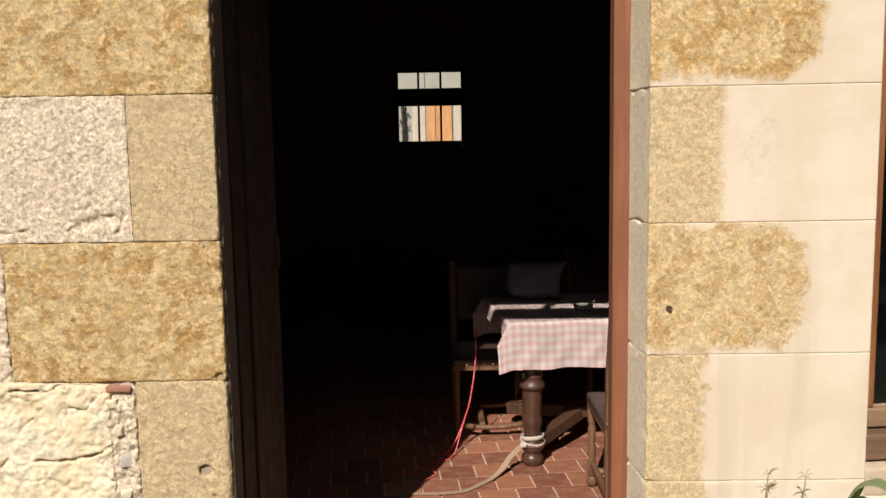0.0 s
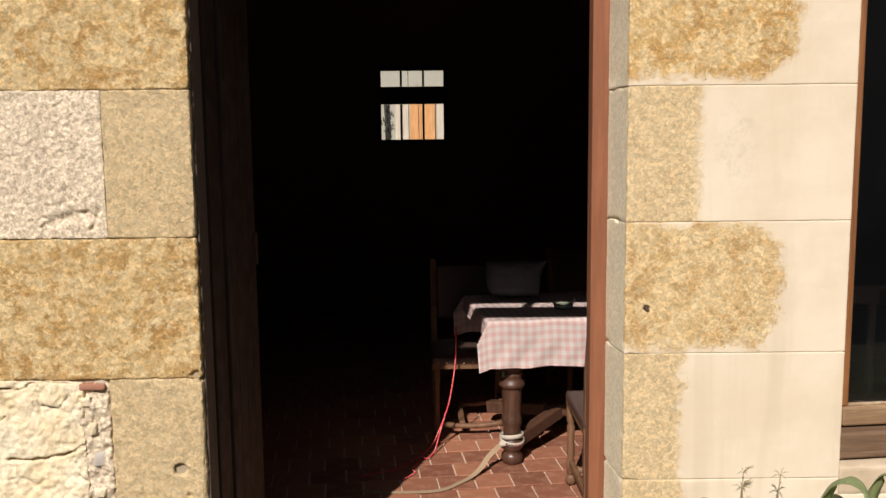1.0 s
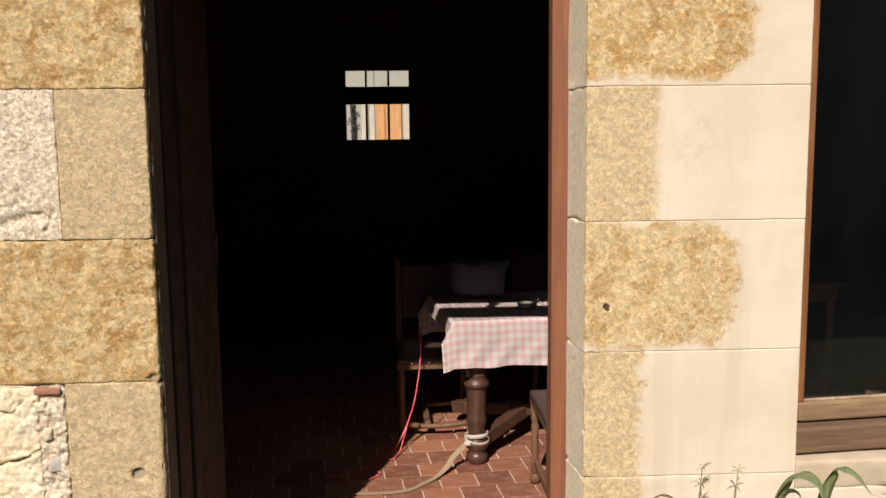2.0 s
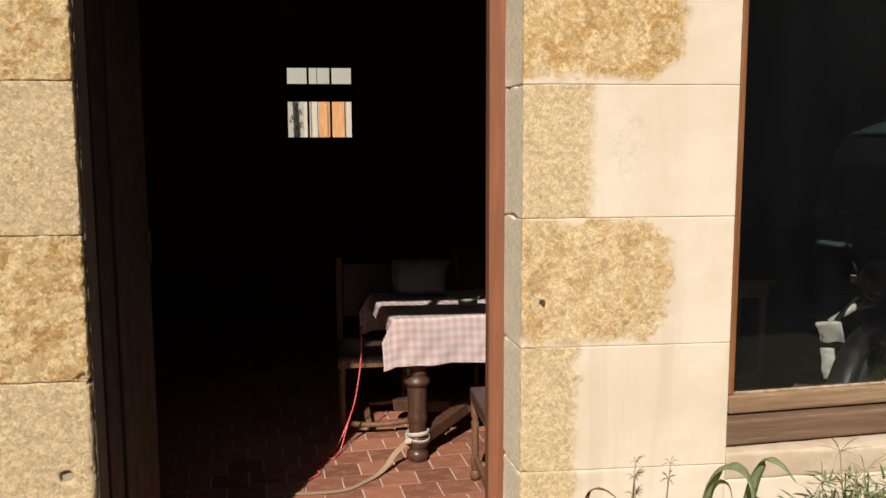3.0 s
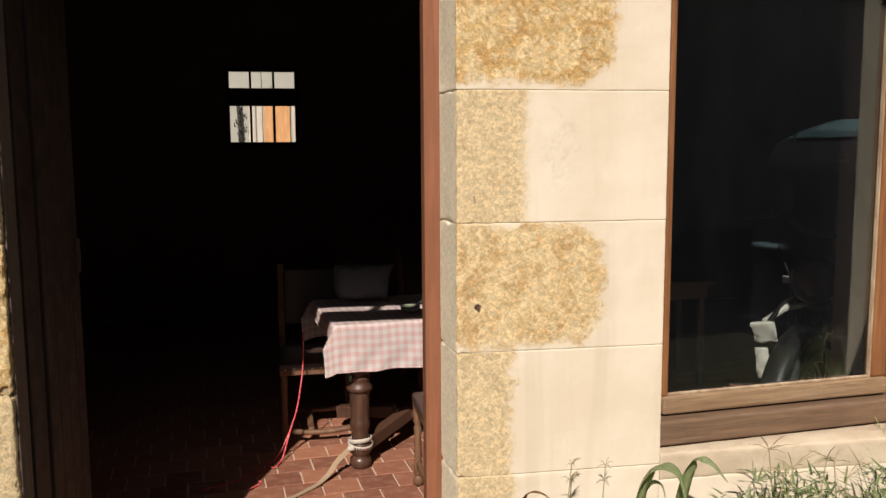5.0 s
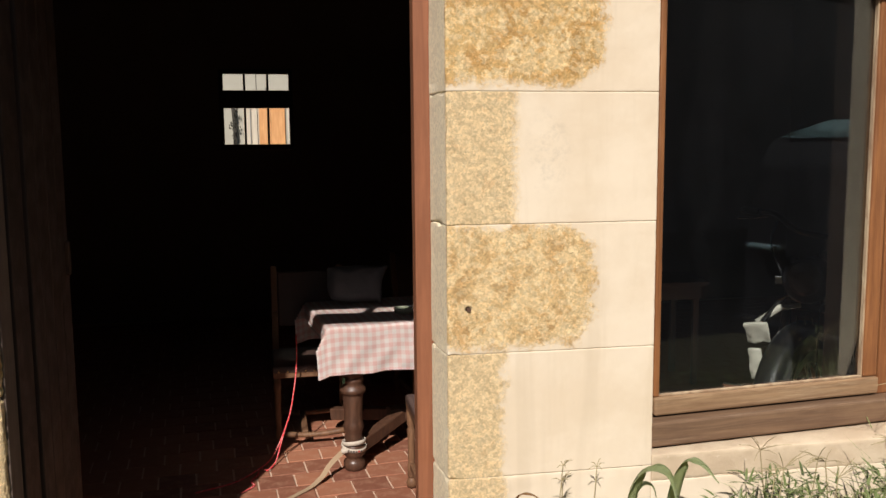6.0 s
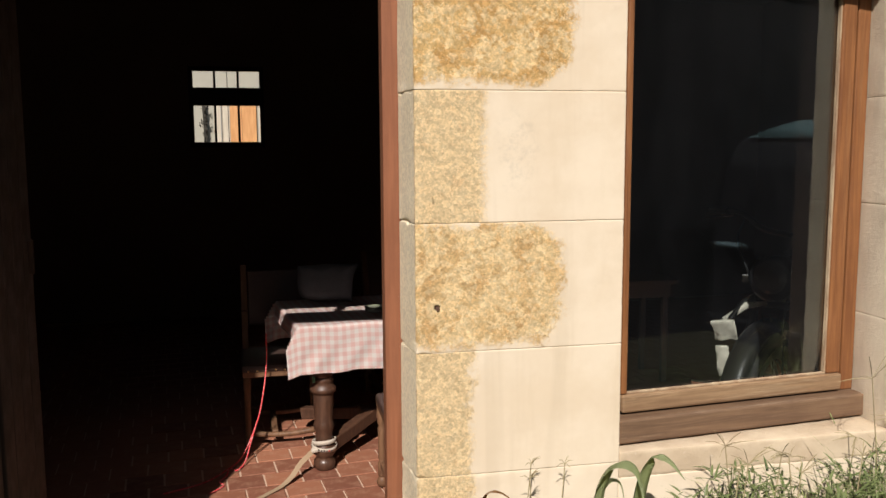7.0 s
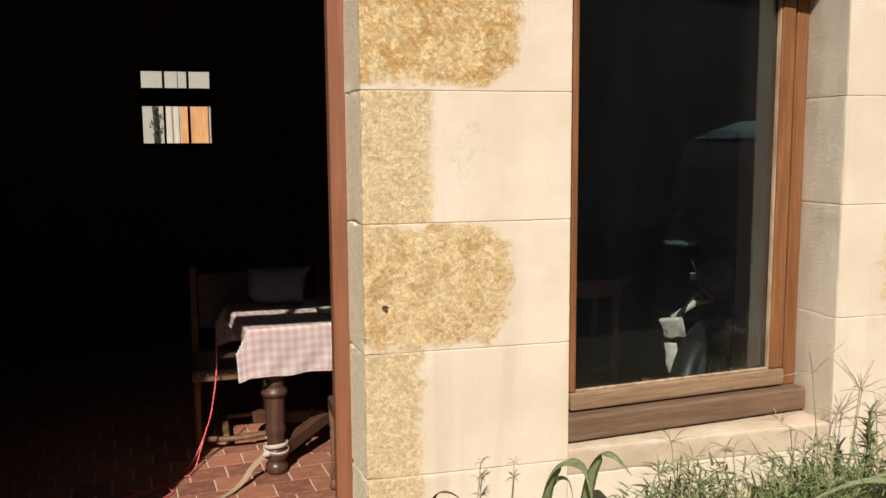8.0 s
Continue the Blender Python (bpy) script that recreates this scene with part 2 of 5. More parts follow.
film = m.node("ShaderNodeMixShader")
m.t.links.new(m.ramp(m.noise(2.5, 6, 0.7, co=m.scaled((1, 1, 0.5))), 0.3, 0.75, 0.002, 0.006), film.inputs[0])
m.t.links.new(ms.outputs[0], film.inputs[1])
m.t.links.new(dust.outputs[0], film.inputs[2])
m.t.links.new(film.outputs[0], m.t.nodes["Material Output"].inputs[0])
M["glass"] = m.m


# ---- mesh tools ----
def mesh_of(name, verts, faces, mat, smooth=False):
    me = bpy.data.meshes.new(name)
    me.from_pydata([tuple(v) for v in verts], [], faces)
    if mat:
        me.materials.append(mat)
    if smooth:
        me.polygons.foreach_set("use_smooth", [True] * len(me.polygons))
    me.update()
    return me


def thing(name, label, category, at=(0, 0, 0), turn=0, group="", kind=""):
    ob = new(name)
    ob.matrix_world = pose(*at, 0, 0, turn)
    return tagged(ob, label, category, group, kind)


def part(name, bm, mat, parent=None, label="", smooth=False):
    """Links a bmesh, or a mesh, as one object under a thing or part."""
    if isinstance(bm, bmesh.types.BMesh):
        bmesh.ops.recalc_face_normals(bm, faces=bm.faces)
        me = bpy.data.meshes.new(name)
        bm.to_mesh(me)
        bm.free()
        me.materials.append(mat)
        if smooth:
            me.polygons.foreach_set("use_smooth", [True] * len(me.polygons))
    else:
        me = bm
    ob = new(name, me)
    ob.parent = parent
    if label:
        ob["label"] = label
    return ob


def box(bm, x0, x1, y0, y1, z0, z1, bevel=0.0, m=None, seg=2):
    """Adds a box, with rounded edges if asked."""
    r = bmesh.ops.create_cube(bm, size=1.0, matrix=Matrix.Translation(((x0 + x1) / 2, (y0 + y1) / 2, (z0 + z1) / 2)) @ Matrix.Diagonal((x1 - x0, y1 - y0, z1 - z0, 1)))
    vs = r["verts"]
    if bevel:
        es = list({e for v in vs for e in v.link_edges})
        got = bmesh.ops.bevel(bm, geom=es, offset=bevel, segments=seg, profile=0.5, affect="EDGES")
        vs = list({v for f in got["faces"] for v in f.verts} | {v for v in vs if v.is_valid})
    if m is not None:
        bmesh.ops.transform(bm, matrix=m, verts=vs)
    return vs


def boxed(*a, **k):
    bm = bmesh.new()
    box(bm, *a, **k)
    return bm


def tube(points, radius, sides=8, close=False):
    """A bmesh tube along points; radius a number or one per point."""
    bm = bmesh.new()
    pts = [Vector(p) for p in points]
    rings = []
    up = Vector((0, 0, 1))
    for i, p in enumerate(pts):
        d = (pts[min(i + 1, len(pts) - 1)] - pts[max(i - 1, 0)]).normalized()
        a = d.cross(up)
        if a.length < 0.05:
            a = d.cross(Vector((1, 0, 0)))
        a.normalize()
        b = d.cross(a)
        r = radius[i] if isinstance(radius, (list, tuple)) else radius
        rings.append([bm.verts.new(p + (a * math.cos(t) + b * math.sin(t)) * r) for t in (2 * math.pi * k / sides for k in range(sides))])
    for u, v in zip(rings, rings[1:]):
        for k in range(sides):
            bm.faces.new((u[k], u[(k + 1) % sides], v[(k + 1) % sides], v[k]))
    bm.faces.new(rings[0][::-1])
    bm.faces.new(rings[-1])
    return bm


def turned(profile, sides=24):
    """A turned piece from (radius, height) pairs, from the bottom up."""
    bm = bmesh.new()
    rings = [[bm.verts.new((r * math.cos(t), r * math.sin(t), z)) for t in (2 * math.pi * k / sides for k in range(sides))] for r, z in profile]
    for u, v in zip(rings, rings[1:]):
        for k in range(sides):
            bm.faces.new((u[k], u[(k + 1) % sides], v[(k + 1) % sides], v[k]))
    bm.faces.new(rings[0][::-1])
    bm.faces.new(rings[-1])
    return bm


def fbm(p, scale, octaves=4, gain=0.5):
    s, a, q = 0.0, 1.0, Vector(p) * scale
    for _ in range(octaves):
        s += a * noise.noise(q)
        q = q * 2.03
        a *= gain
    return s


def line_gap(x, z, a, b):
    """How far (x, z) lies from the stretch between a and b."""
    ux, uz = b[0] - a[0], b[1] - a[1]
    t = min(1.0, max(0.0, ((x - a[0]) * ux + (z - a[1]) * uz) / (ux * ux + uz * uz)))
    return math.hypot(x - a[0] - t * ux, z - a[1] - t * uz)


def rough_block(name, x0, x1, y0, y1, z0, z1, mat, step=0.012, amp=0.003, edge=0.008, scale=14, seed=0, splay=0.0, warp=0.0, cells=0.0, pits=(), wear=0.0, grain=0.0, cracks=(), chips=0.0):
    """A hewn block: a box with worn, rounded edges and an uneven skin. Its back is left off."""
    lo, hi = Vector((x0, y0, z0)), Vector((x1, y1, z1))
    ticks = []
    for i in range(3):
        inner_n = max(2, int((hi[i] - lo[i]) / (step if i != 1 else step * 2)))
        e2 = min(0.003, (hi[i] - lo[i]) * 0.1)
        mids = [lo[i] + (hi[i] - lo[i]) * k / inner_n for k in range(1, inner_n)]
        ticks.append([lo[i], lo[i] + e2] + [t for t in mids if lo[i] + 1.6 * e2 < t < hi[i] - 1.6 * e2] + [hi[i] - e2, hi[i]])
    n = [len(t) - 1 for t in ticks]
    verts, faces, known = [], [], {}

    def vert(i, j, k):
        key = (i, j, k)
        if key not in known:
            p = Vector((ticks[0][i], ticks[1][j], ticks[2][k]))
            q = p + Vector((seed * 3.7, 0, seed * 1.3))
            e = edge * (0.6 + 1.6 * max(0.0, noise.noise(q * 9) + 0.35) + 0.9 * max(0.0, noise.noise(q * 31)))
            if wear:
                far = (p.x - lo.x) if wear > 0 else (hi.x - p.x)
                e += abs(wear) * max(0.0, noise.noise(q * 24) + 0.6 * noise.noise(q * 60) + 0.15) * math.exp(-far / 0.035)
            e = min(e, (hi[0] - lo[0]) * 0.45, (hi[2] - lo[2]) * 0.45)
            inner = Vector((min(max(p.x, lo.x + e), hi.x - e), max(p.y, lo.y + e), min(max(p.z, lo.z + e), hi.z - e)))
            d = p - inner
            h = amp * fbm(q, scale, 4, 0.6) + grain * (fbm(q, 105, 2, 0.7) - 1.2 * max(0.0, noise.noise(q * 48) - 0.25))
            if cells:
                v = noise.voronoi(q * 38)[0]
                h += cells * (min(v[1] - v[0], 0.5) - 0.25)
            if d.length > 1e-9:
                d.normalize()
                p = inner + d * (e + h)
            for px, pz, pr, pd in pits:
                if j == 0:
                    r = math.hypot(p.x - px, p.z - pz) / (pr * (1 + 0.5 * noise.noise(q * 40)))
                    p.y += pd * max(0.0, 1 - r ** 4)
            if j == 0 and chips:
                p.y += chips * (0.5 - abs(noise.noise(q * 19)) - 0.7 * abs(noise.noise(q * 43 + Vector((5, 2, 9)))))
            for line, width, depth in cracks:
                if j == 0:
                    wob = Vector((noise.noise(q * 31), 0, noise.noise(q * 31 + Vector((4, 8, 1))))) * 0.008
                    far = min(line_gap(p.x + wob.x, p.z + wob.z, a, b) for a, b in zip(line, line[1:]))
                    w = width * max(0.15, 0.6 + 1.3 * noise.noise(q * 16))
                    if far < w:
                        p.y += depth * (1 - (far / w) ** 2) * (0.8 + 0.5 * noise.noise(q * 60))
            if warp:
                p += Vector((noise.noise(q * 6), 0, noise.noise(q * 6 + Vector((7, 3, 1))))) * warp
            p.x -= splay * max(0.0, p.y) * max(0.0, 1 - (p.x - x0) / 0.1)
            known[key] = len(verts)
            verts.append(p)
        return known[key]

    for i in range(n[0]):
        for k in range(n[2]):
            faces.append((vert(i, 0, k), vert(i + 1, 0, k), vert(i + 1, 0, k + 1), vert(i, 0, k + 1)))
    for j in range(n[1]):
        for k in range(n[2]):
            faces.append((vert(0, j + 1, k), vert(0, j, k), vert(0, j, k + 1), vert(0, j + 1, k + 1)))
            faces.append((vert(n[0], j, k), vert(n[0], j + 1, k), vert(n[0], j + 1, k + 1), vert(n[0], j, k + 1)))
        for i in range(n[0]):
            faces.append((vert(i, j + 1, 0), vert(i + 1, j + 1, 0), vert(i + 1, j, 0), vert(i, j, 0)))
            faces.append((vert(i, j, n[2]), vert(i + 1, j, n[2]), vert(i + 1, j + 1, n[2]), vert(i, j + 1, n[2])))
    return mesh_of(name, verts, faces, mat, True)


# ---- structure ----
DOOR_L, DOOR_R, WIN_L, WIN_R = -1.29, 0.0, 0.675, 1.70
THICK, DOOR_TOP, WIN_TOP, SILL, TOP = 0.62, 2.86, 2.33, 0.64, 3.25
G = 0.014
core = bmesh.new()
for a in ((-7, DOOR_L - G, G, THICK, -0.4, TOP), (DOOR_R + G, WIN_L - G, G, THICK, -0.4, TOP), (WIN_R + G, 7, G, THICK, -0.4, TOP),
          (DOOR_L - G, DOOR_R + G, G, THICK, DOOR_TOP + G, TOP), (WIN_L - G, WIN_R + G, G, THICK, WIN_TOP + G, TOP), (WIN_L - G, WIN_R + G, G, THICK, -0.4, SILL - 0.06)):
    box(core, *a)
wall_front = tagged(part("wall_front", core, M["mortar"]), "thick old limestone wall with a doorway and a window", "wall", kind="structure")

room = bmesh.new()
for a in ((-4.2, -4.0, THICK, 6.4, -0.4, TOP), (5.0, 5.2, THICK, 6.4, -0.4, TOP)):
    box(room, *a)
tagged(part("wall_side", room, M["plaster"]), "dark brown plaster side walls of the dark room", "wall", kind="structure")
BW = (-1.19, -0.47, 1.70, 2.49)
back = bmesh.new()
for a in ((-4.2, BW[0], 6.2, 6.5, -0.4, TOP), (BW[1], 5.2, 6.2, 6.5, -0.4, TOP), (BW[0], BW[1], 6.2, 6.5, -0.4, BW[2]), (BW[0], BW[1], 6.2, 6.5, BW[3], TOP)):
    box(back, *a)
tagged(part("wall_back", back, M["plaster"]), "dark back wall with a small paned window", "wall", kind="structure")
tagged(part("ceiling", boxed(-4.2, 5.2, 0.0, 6.5, TOP, TOP + 0.2), M["door_wood"]), "dark timber ceiling of the room", "ceiling", kind="structure")
ground_bm = bmesh.new()
for a in ((-60, 60, -60, 0.1), (-60, 60, 6.45, 80)):
    vs = [ground_bm.verts.new(p) for p in ((a[0], a[2], -0.06), (a[1], a[2], -0.06), (a[1], a[3], -0.06), (a[0], a[3], -0.06))]
    ground_bm.faces.new(vs)
tagged(part("ground", ground_bm, M["earth"]), "dark earth with thin grass in front of the house", "ground", kind="structure")
floor = tagged(part("floor", boxed(-4.2, 5.2, 0.0, 6.4, -0.2, -0.008), M["grout"]), "terracotta tiled floor with pale worn joints", "floor", kind="structure")
threshold = tagged(part("threshold", rough_block("threshold", DOOR_L - 0.05, 0.05, -0.02, 0.5, -0.2, 0.004, M["grey"], 0.03, 0.004, 0.01), None), "worn stone door sill", "threshold", kind="structure")

# stones of the front wall: x0, x1, z0, z1, depth, material, relief, worn edge, seed
J = 0.0004
PITS = {4: ((-1.374, 0.692, 0.017, 0.11), (-1.36, 0.685, 0.02, 0.012), (-1.345, 0.60, 0.012, 0.012)), 1: ((-1.91, 2.15, 0.01, 0.02),), 3: ((-1.31, 0.985, 0.02, 0.015),), 13: ((0.067, 1.180, 0.010, 0.03),),
        2: ((-1.44, 1.80, 0.012, 0.006),)}
for x0, x1, z0, z1, dep, mat, amp, edge, seed in (
        (-2.25, DOOR_L, 1.849, 2.45, 0.19, "stone_a", 0.0035, 0.004, 1),
        (-1.552, DOOR_L, 1.412, 1.849, 0.19, "stone_b", 0.0016, 0.003, 2),
        (-1.955, DOOR_L, 0.978, 1.412, 0.19, "stone_a", 0.0035, 0.006, 3),
        (-1.575, DOOR_L, 0.50, 0.978, 0.19, "stone_b", 0.003, 0.007, 4),
        (-1.80, DOOR_L, 0.0, 0.50, 0.19, "stone_b", 0.005, 0.010, 5),
        (-3.2, DOOR_L, 2.45, 2.86, 0.19, "stone_a", 0.005, 0.008, 6),
        (DOOR_R, WIN_L, 1.845, 2.34, 0.187, "pier_1", 0.0010, 0.0018, 11),
        (DOOR_R, WIN_L, 1.443, 1.845, 0.187, "pier_2", 0.0007, 0.0012, 12),
        (DOOR_R, WIN_L, 1.040, 1.443, 0.187, "pier_3", 0.0010, 0.0018, 13),
        (DOOR_R, WIN_L, 0.640, 1.040, 0.187, "pier_4", 0.0008, 0.0014, 14),
        (DOOR_R, WIN_L, 0.0, 0.640, 0.187, "pier_4", 0.002, 0.002, 15),
        (DOOR_R, WIN_L, 2.34, 2.86, 0.187, "stone_b", 0.003, 0.003, 16),
        (WIN_R, 2.5, 1.845, 2.34, 0.014, "cream", 0.0007, 0.0008, 21),
        (WIN_R, 2.5, 1.465, 1.845, 0.014, "cream", 0.0012, 0.0008, 22),
        (WIN_R, 2.5, 1.06, 1.465, 0.014, "right_stone", 0.0012, 0.0008, 23),
        (WIN_R, 2.5, 0.655, 1.06, 0.014, "cream", 0.0012, 0.0008, 24),
        (WIN_R, 2.5, -0.1, 0.655, 0.05, "cream", 0.0014, 0.0008, 25),
        (WIN_L, 2.5, 2.34, 2.86, 0.215, "cream", 0.002, 0.003, 26),
        (DOOR_L - 0.4, DOOR_R + 0.4, 2.86, 3.25, 0.19, "stone_b", 0.003, 0.007, 27)):
    splay = 0.11 if x0 == DOOR_R else 0.0
    step = 0.0055 if 0.4 < z0 < 1.9 and x0 < 0.5 else 0.012
    grain = {"stone_a": 0.0026, "stone_b": 0.0018}.get(mat, 0.0003 if x0 == DOOR_R else 0.0)
    x1 = x1 if x1 == DOOR_L else x1 - J
    part("stone", rough_block("stone", x0 + J, x1, 0, dep, z0 + J, z1 - J, M[mat], step, amp, edge, 22 if amp > 0.0025 else 9, seed, splay, pits=PITS.get(seed, ()), grain=grain, wear=0.027 if x0 == DOOR_R else -0.012 if x1 == DOOR_L else 0.0), None, wall_front)
for z0, z1, seed in ((1.845, 2.33, 91), (1.465, 1.845, 92), (1.06, 1.465, 93), (0.655, 1.06, 94)):
    part("stone", rough_block("stone", WIN_R - 0.0012, 1.95, 0.004, 0.215, z0 + J, z1 - J, M["grey"], 0.012, 0.0018, 0.0015, 9, seed), None, wall_front, "grey reveal stone")
part("pointing", rough_block("pointing", WIN_L + 0.004, WIN_R - 0.004, 0.0019, 0.02, 0.580, 0.589, M["cream"], 0.004, 0.0005, 0.0004, 30, 99), None, wall_front, "crumbly lime pointing")
for z, seed in ((1.845, 95), (1.443, 96), (1.040, 97), (0.640, 98)):
    part("pointing", rough_block("pointing", 0.05, WIN_L - 0.004, 0.0019, 0.02, z - 0.004, z + 0.004, M["cream"], 0.004, 0.0005, 0.0004, 30, seed), None, wall_front, "crumbly lime pointing")
# Thin dark sheet, added to dim the sunlit inner reveal behind the pane.
part("reveal_lining", boxed(WIN_R + 0.002, WIN_R + 0.03, 0.217, THICK + 0.004, 0.6, WIN_TOP, 0.003), M["plaster"], wall_front, "dark sheet added to dim the inner reveal")
part("window_ledge", rough_block("window_ledge", WIN_L + J, WIN_R - J, 0.0, 0.22, 0.585, 0.674, M["ledge"], 0.012, 0.0022, 0.004, 14, 31), None, wall_front, "worn cream stone window ledge")
part("stone", rough_block("stone", WIN_L + J, WIN_R - J, 0.0, 0.2, -0.1, 0.5845, M["cream"], 0.014, 0.0014, 0.0012, 9, 32), None, wall_front)
CRUMBLE = ((((-1.74, 1.447), (-1.68, 1.462), (-1.645, 1.482), (-1.61, 1.487)), 0.024, 0.013), (((-1.72, 1.502), (-1.665, 1.530)), 0.012, 0.008), (((-1.765, 1.478), (-1.735, 1.474)), 0.005, 0.02),
           (((-2.02, 1.435), (-1.88, 1.45)), 0.014, 0.012), (((-1.60, 1.44), (-1.575, 1.50)), 0.008, 0.012))
part("render_patch", rough_block("render_patch", -2.25, -1.5525, 0.001, 0.05, 1.412, 1.849, M["roughcast"], 0.0045, 0.0030, 0.002, 30, 41, grain=0.0024, cracks=CRUMBLE), None, wall_front, "crumbling greyish roughcast")
part("render_patch", rough_block("render_patch", -2.25, -1.958, 0.004, 0.05, 0.97, 1.41, M["roughcast"], 0.005, 0.008, 0.006, 25, 42, grain=0.0042), None, wall_front, "crumbling greyish roughcast")
part("render_patch", rough_block("render_patch", -6.9, -2.255, 0.004, 0.05, -0.1, 2.86, M["roughcast"], 0.05, 0.012, 0.006, 12, 43), None, wall_front, "crumbling greyish roughcast")

# ---- doorway joinery ----
door_frame = thing("door_frame", "red-brown painted timber door frame in the stone doorway", "door frame")
part("post", boxed(-0.071, 0.0, 0.19, 0.26, 0.0, 2.86, 0.004), M["red_wood"], door_frame)
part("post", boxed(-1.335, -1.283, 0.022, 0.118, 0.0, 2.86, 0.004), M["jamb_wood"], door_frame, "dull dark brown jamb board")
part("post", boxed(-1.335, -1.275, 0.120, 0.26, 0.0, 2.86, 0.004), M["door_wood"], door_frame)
part("transom", boxed(-1.29, -0.07, 0.192, 0.262, 2.285, 2.49, 0.004), M["red_wood"], door_frame)
part("head", boxed(-1.29, -0.07, 0.192, 0.262, 2.66, 2.86, 0.004), M["red_wood"], door_frame)
part("mullion", boxed(-0.755, -0.715, 0.195, 0.259, 2.49, 2.66, 0.003), M["red_wood"], door_frame)


def plank_door(x, y0, y1, sign):
    d = thing("door", "dark plank door standing open into the room", "door")
    w = (y1 - y0) / 4
    for i in range(4):
        part("board", boxed(x, x + sign * 0.035, y0 + i * w + 0.002, y0 + (i + 1) * w - 0.002, 0.02, 2.24, 0.004), M["door_wood"], d)
    for z in (0.35, 1.2, 2.0):
        part("rail", boxed(*sorted((x - sign * 0.022, x)), y0 + 0.02, y1 - 0.02, z, z + 0.11, 0.004), M["door_wood"], d)
    part("latch", boxed(*sorted((x + sign * 0.034, x + sign * 0.05)), y1 - 0.05, y1 - 0.028, 1.24, 1.36, 0.004), M["walnut"], d, "dark iron latch")
    return d


plank_door(-1.30, 0.265, 0.70, 1)

# ---- front window ----
WROT = 6.0
window = thing("window_1", "single-pane window in a weathered oak frame", "window", (WIN_L, 0.112, 0), WROT, kind="structure")
WW = 1.028
part("window_sill", boxed(0.0, WW + 0.004, -0.073, 0.05, 0.682, 0.764, 0.007), M["sill_oak"], window, "grey-brown weathered oak sill")
part("frame_post", boxed(WW - 0.057, WW - 0.001, -0.01, 0.06, 0.765, 2.33, 0.005), M["oak"], window)
part("frame_post", boxed(0.002, 0.043, -0.01, 0.06, 0.765, 2.33, 0.005), M["oak"], window)
part("frame_head", boxed(0.05, WW - 0.055, -0.01, 0.06, 2.27, 2.33, 0.005), M["oak"], window)
sash = part("sash", boxed(0.045, WW - 0.066, -0.026, 0.03, 0.772, 0.834, 0.008), M["grey_oak"], window)
part("sash_stile", boxed(WW - 0.13, WW - 0.068, -0.018, 0.03, 0.835, 2.268, 0.008), M["oak"], sash)
part("sash_stile", boxed(0.045, 0.068, -0.018, 0.03, 0.835, 2.268, 0.006), M["oak"], sash)
part("sash_rail", boxed(0.068, WW - 0.13, -0.018, 0.03, 2.21, 2.268, 0.008), M["oak"], sash)
part("putty", boxed(0.068, WW - 0.13, -0.012, 0.004, 0.834, 0.841, 0.002), M["putty"], sash, "cracked pale putty line")
part("putty", boxed(WW - 0.137, WW - 0.13, -0.012, 0.004, 0.841, 2.21, 0.002), M["putty"], sash, "cracked pale putty line")
pane = part("pane", boxed(0.064, WW - 0.125, 0.004, 0.008, 0.83, 2.215), M["glass"], sash, "dark reflecting pane")
pane.visible_shadow = False

# ---- back window ----
bw = thing("window_2", "small six-paned back window looking on daylight", "window", kind="structure")
Xs, Zs = (-1.149, -0.953, -0.932, -0.727, -0.705, -0.51), (1.752, 2.11, 2.285, 2.446)
part("stile", boxed(BW[0], Xs[0], 6.19, 6.25, BW[2], BW[3], 0.004), M["door_wood"], bw)
part("stile", boxed(Xs[5], BW[1], 6.19, 6.25, BW[2], BW[3], 0.004), M["door_wood"], bw)
for za, zb in ((BW[2], Zs[0]), (Zs[1], Zs[2]), (Zs[3], BW[3])):
    part("rail", boxed(Xs[0], Xs[5], 6.192, 6.248, za, zb, 0.004), M["door_wood"], bw)
for xa, xb in ((Xs[1], Xs[2]), (Xs[3], Xs[4])):
    for za, zb in ((Zs[0], Zs[1]), (Zs[2], Zs[3])):
        part("glazing_bar", boxed(xa, xb, 6.195, 6.245, za, zb, 0.003), M["door_wood"], bw)

# ---- yard behind and an unseen added block opposite, which close the place ----
m = Mat("pale_yard_wall", 0.9, spec=0.1)
m.colour(m.mix(m.noise(3, 6), (0.42, 0.40, 0.33), (0.33, 0.31, 0.255)))
M["yard"] = m.m
m = Mat("block_render", 0.9, spec=0.1)
m.colour(m.mix(m.noise(1.5, 6), (0.30, 0.25, 0.20), (0.22, 0.185, 0.15)))
M["reflection_block_paint"] = m.m
yard = tagged(part("yard_wall", boxed(-12, 10, 12.0, 12.4, -0.06, 5), M["yard"]), "pale sunlit plaster wall across the back yard", "wall", kind="structure")
# Added out of view to give the front pane something dark to reflect.
opp = tagged(part("opposite_house", boxed(-30, 30, -14, -12, -0.06, 7.5), M["reflection_block_paint"]), "unseen added block that keeps the window reflection dark", "house", kind="structure")

# ---- dining table ----
m = Mat("gingham_cloth", 0.9, spec=0.1)
U = m.node("ShaderNodeUVMap").outputs[0]
sep = m.node("ShaderNodeSeparateXYZ")
m.put(sep.inputs[0], U)
sq = [m.ramp(m.calc("PINGPONG", sep.outputs[i], 0.0215), 0.0085, 0.0130) for i in (0, 1)]
both = m.calc("ADD", m.calc("MULTIPLY", sq[0], 0.5), m.calc("MULTIPLY", sq[1], 0.5))
m.colour(m.mix(both, (0.90, 0.83, 0.79), (0.83, 0.57, 0.52)))
M["gingham"] = m.bump(m.noise(500, 2), 0.0006, 0.4).m
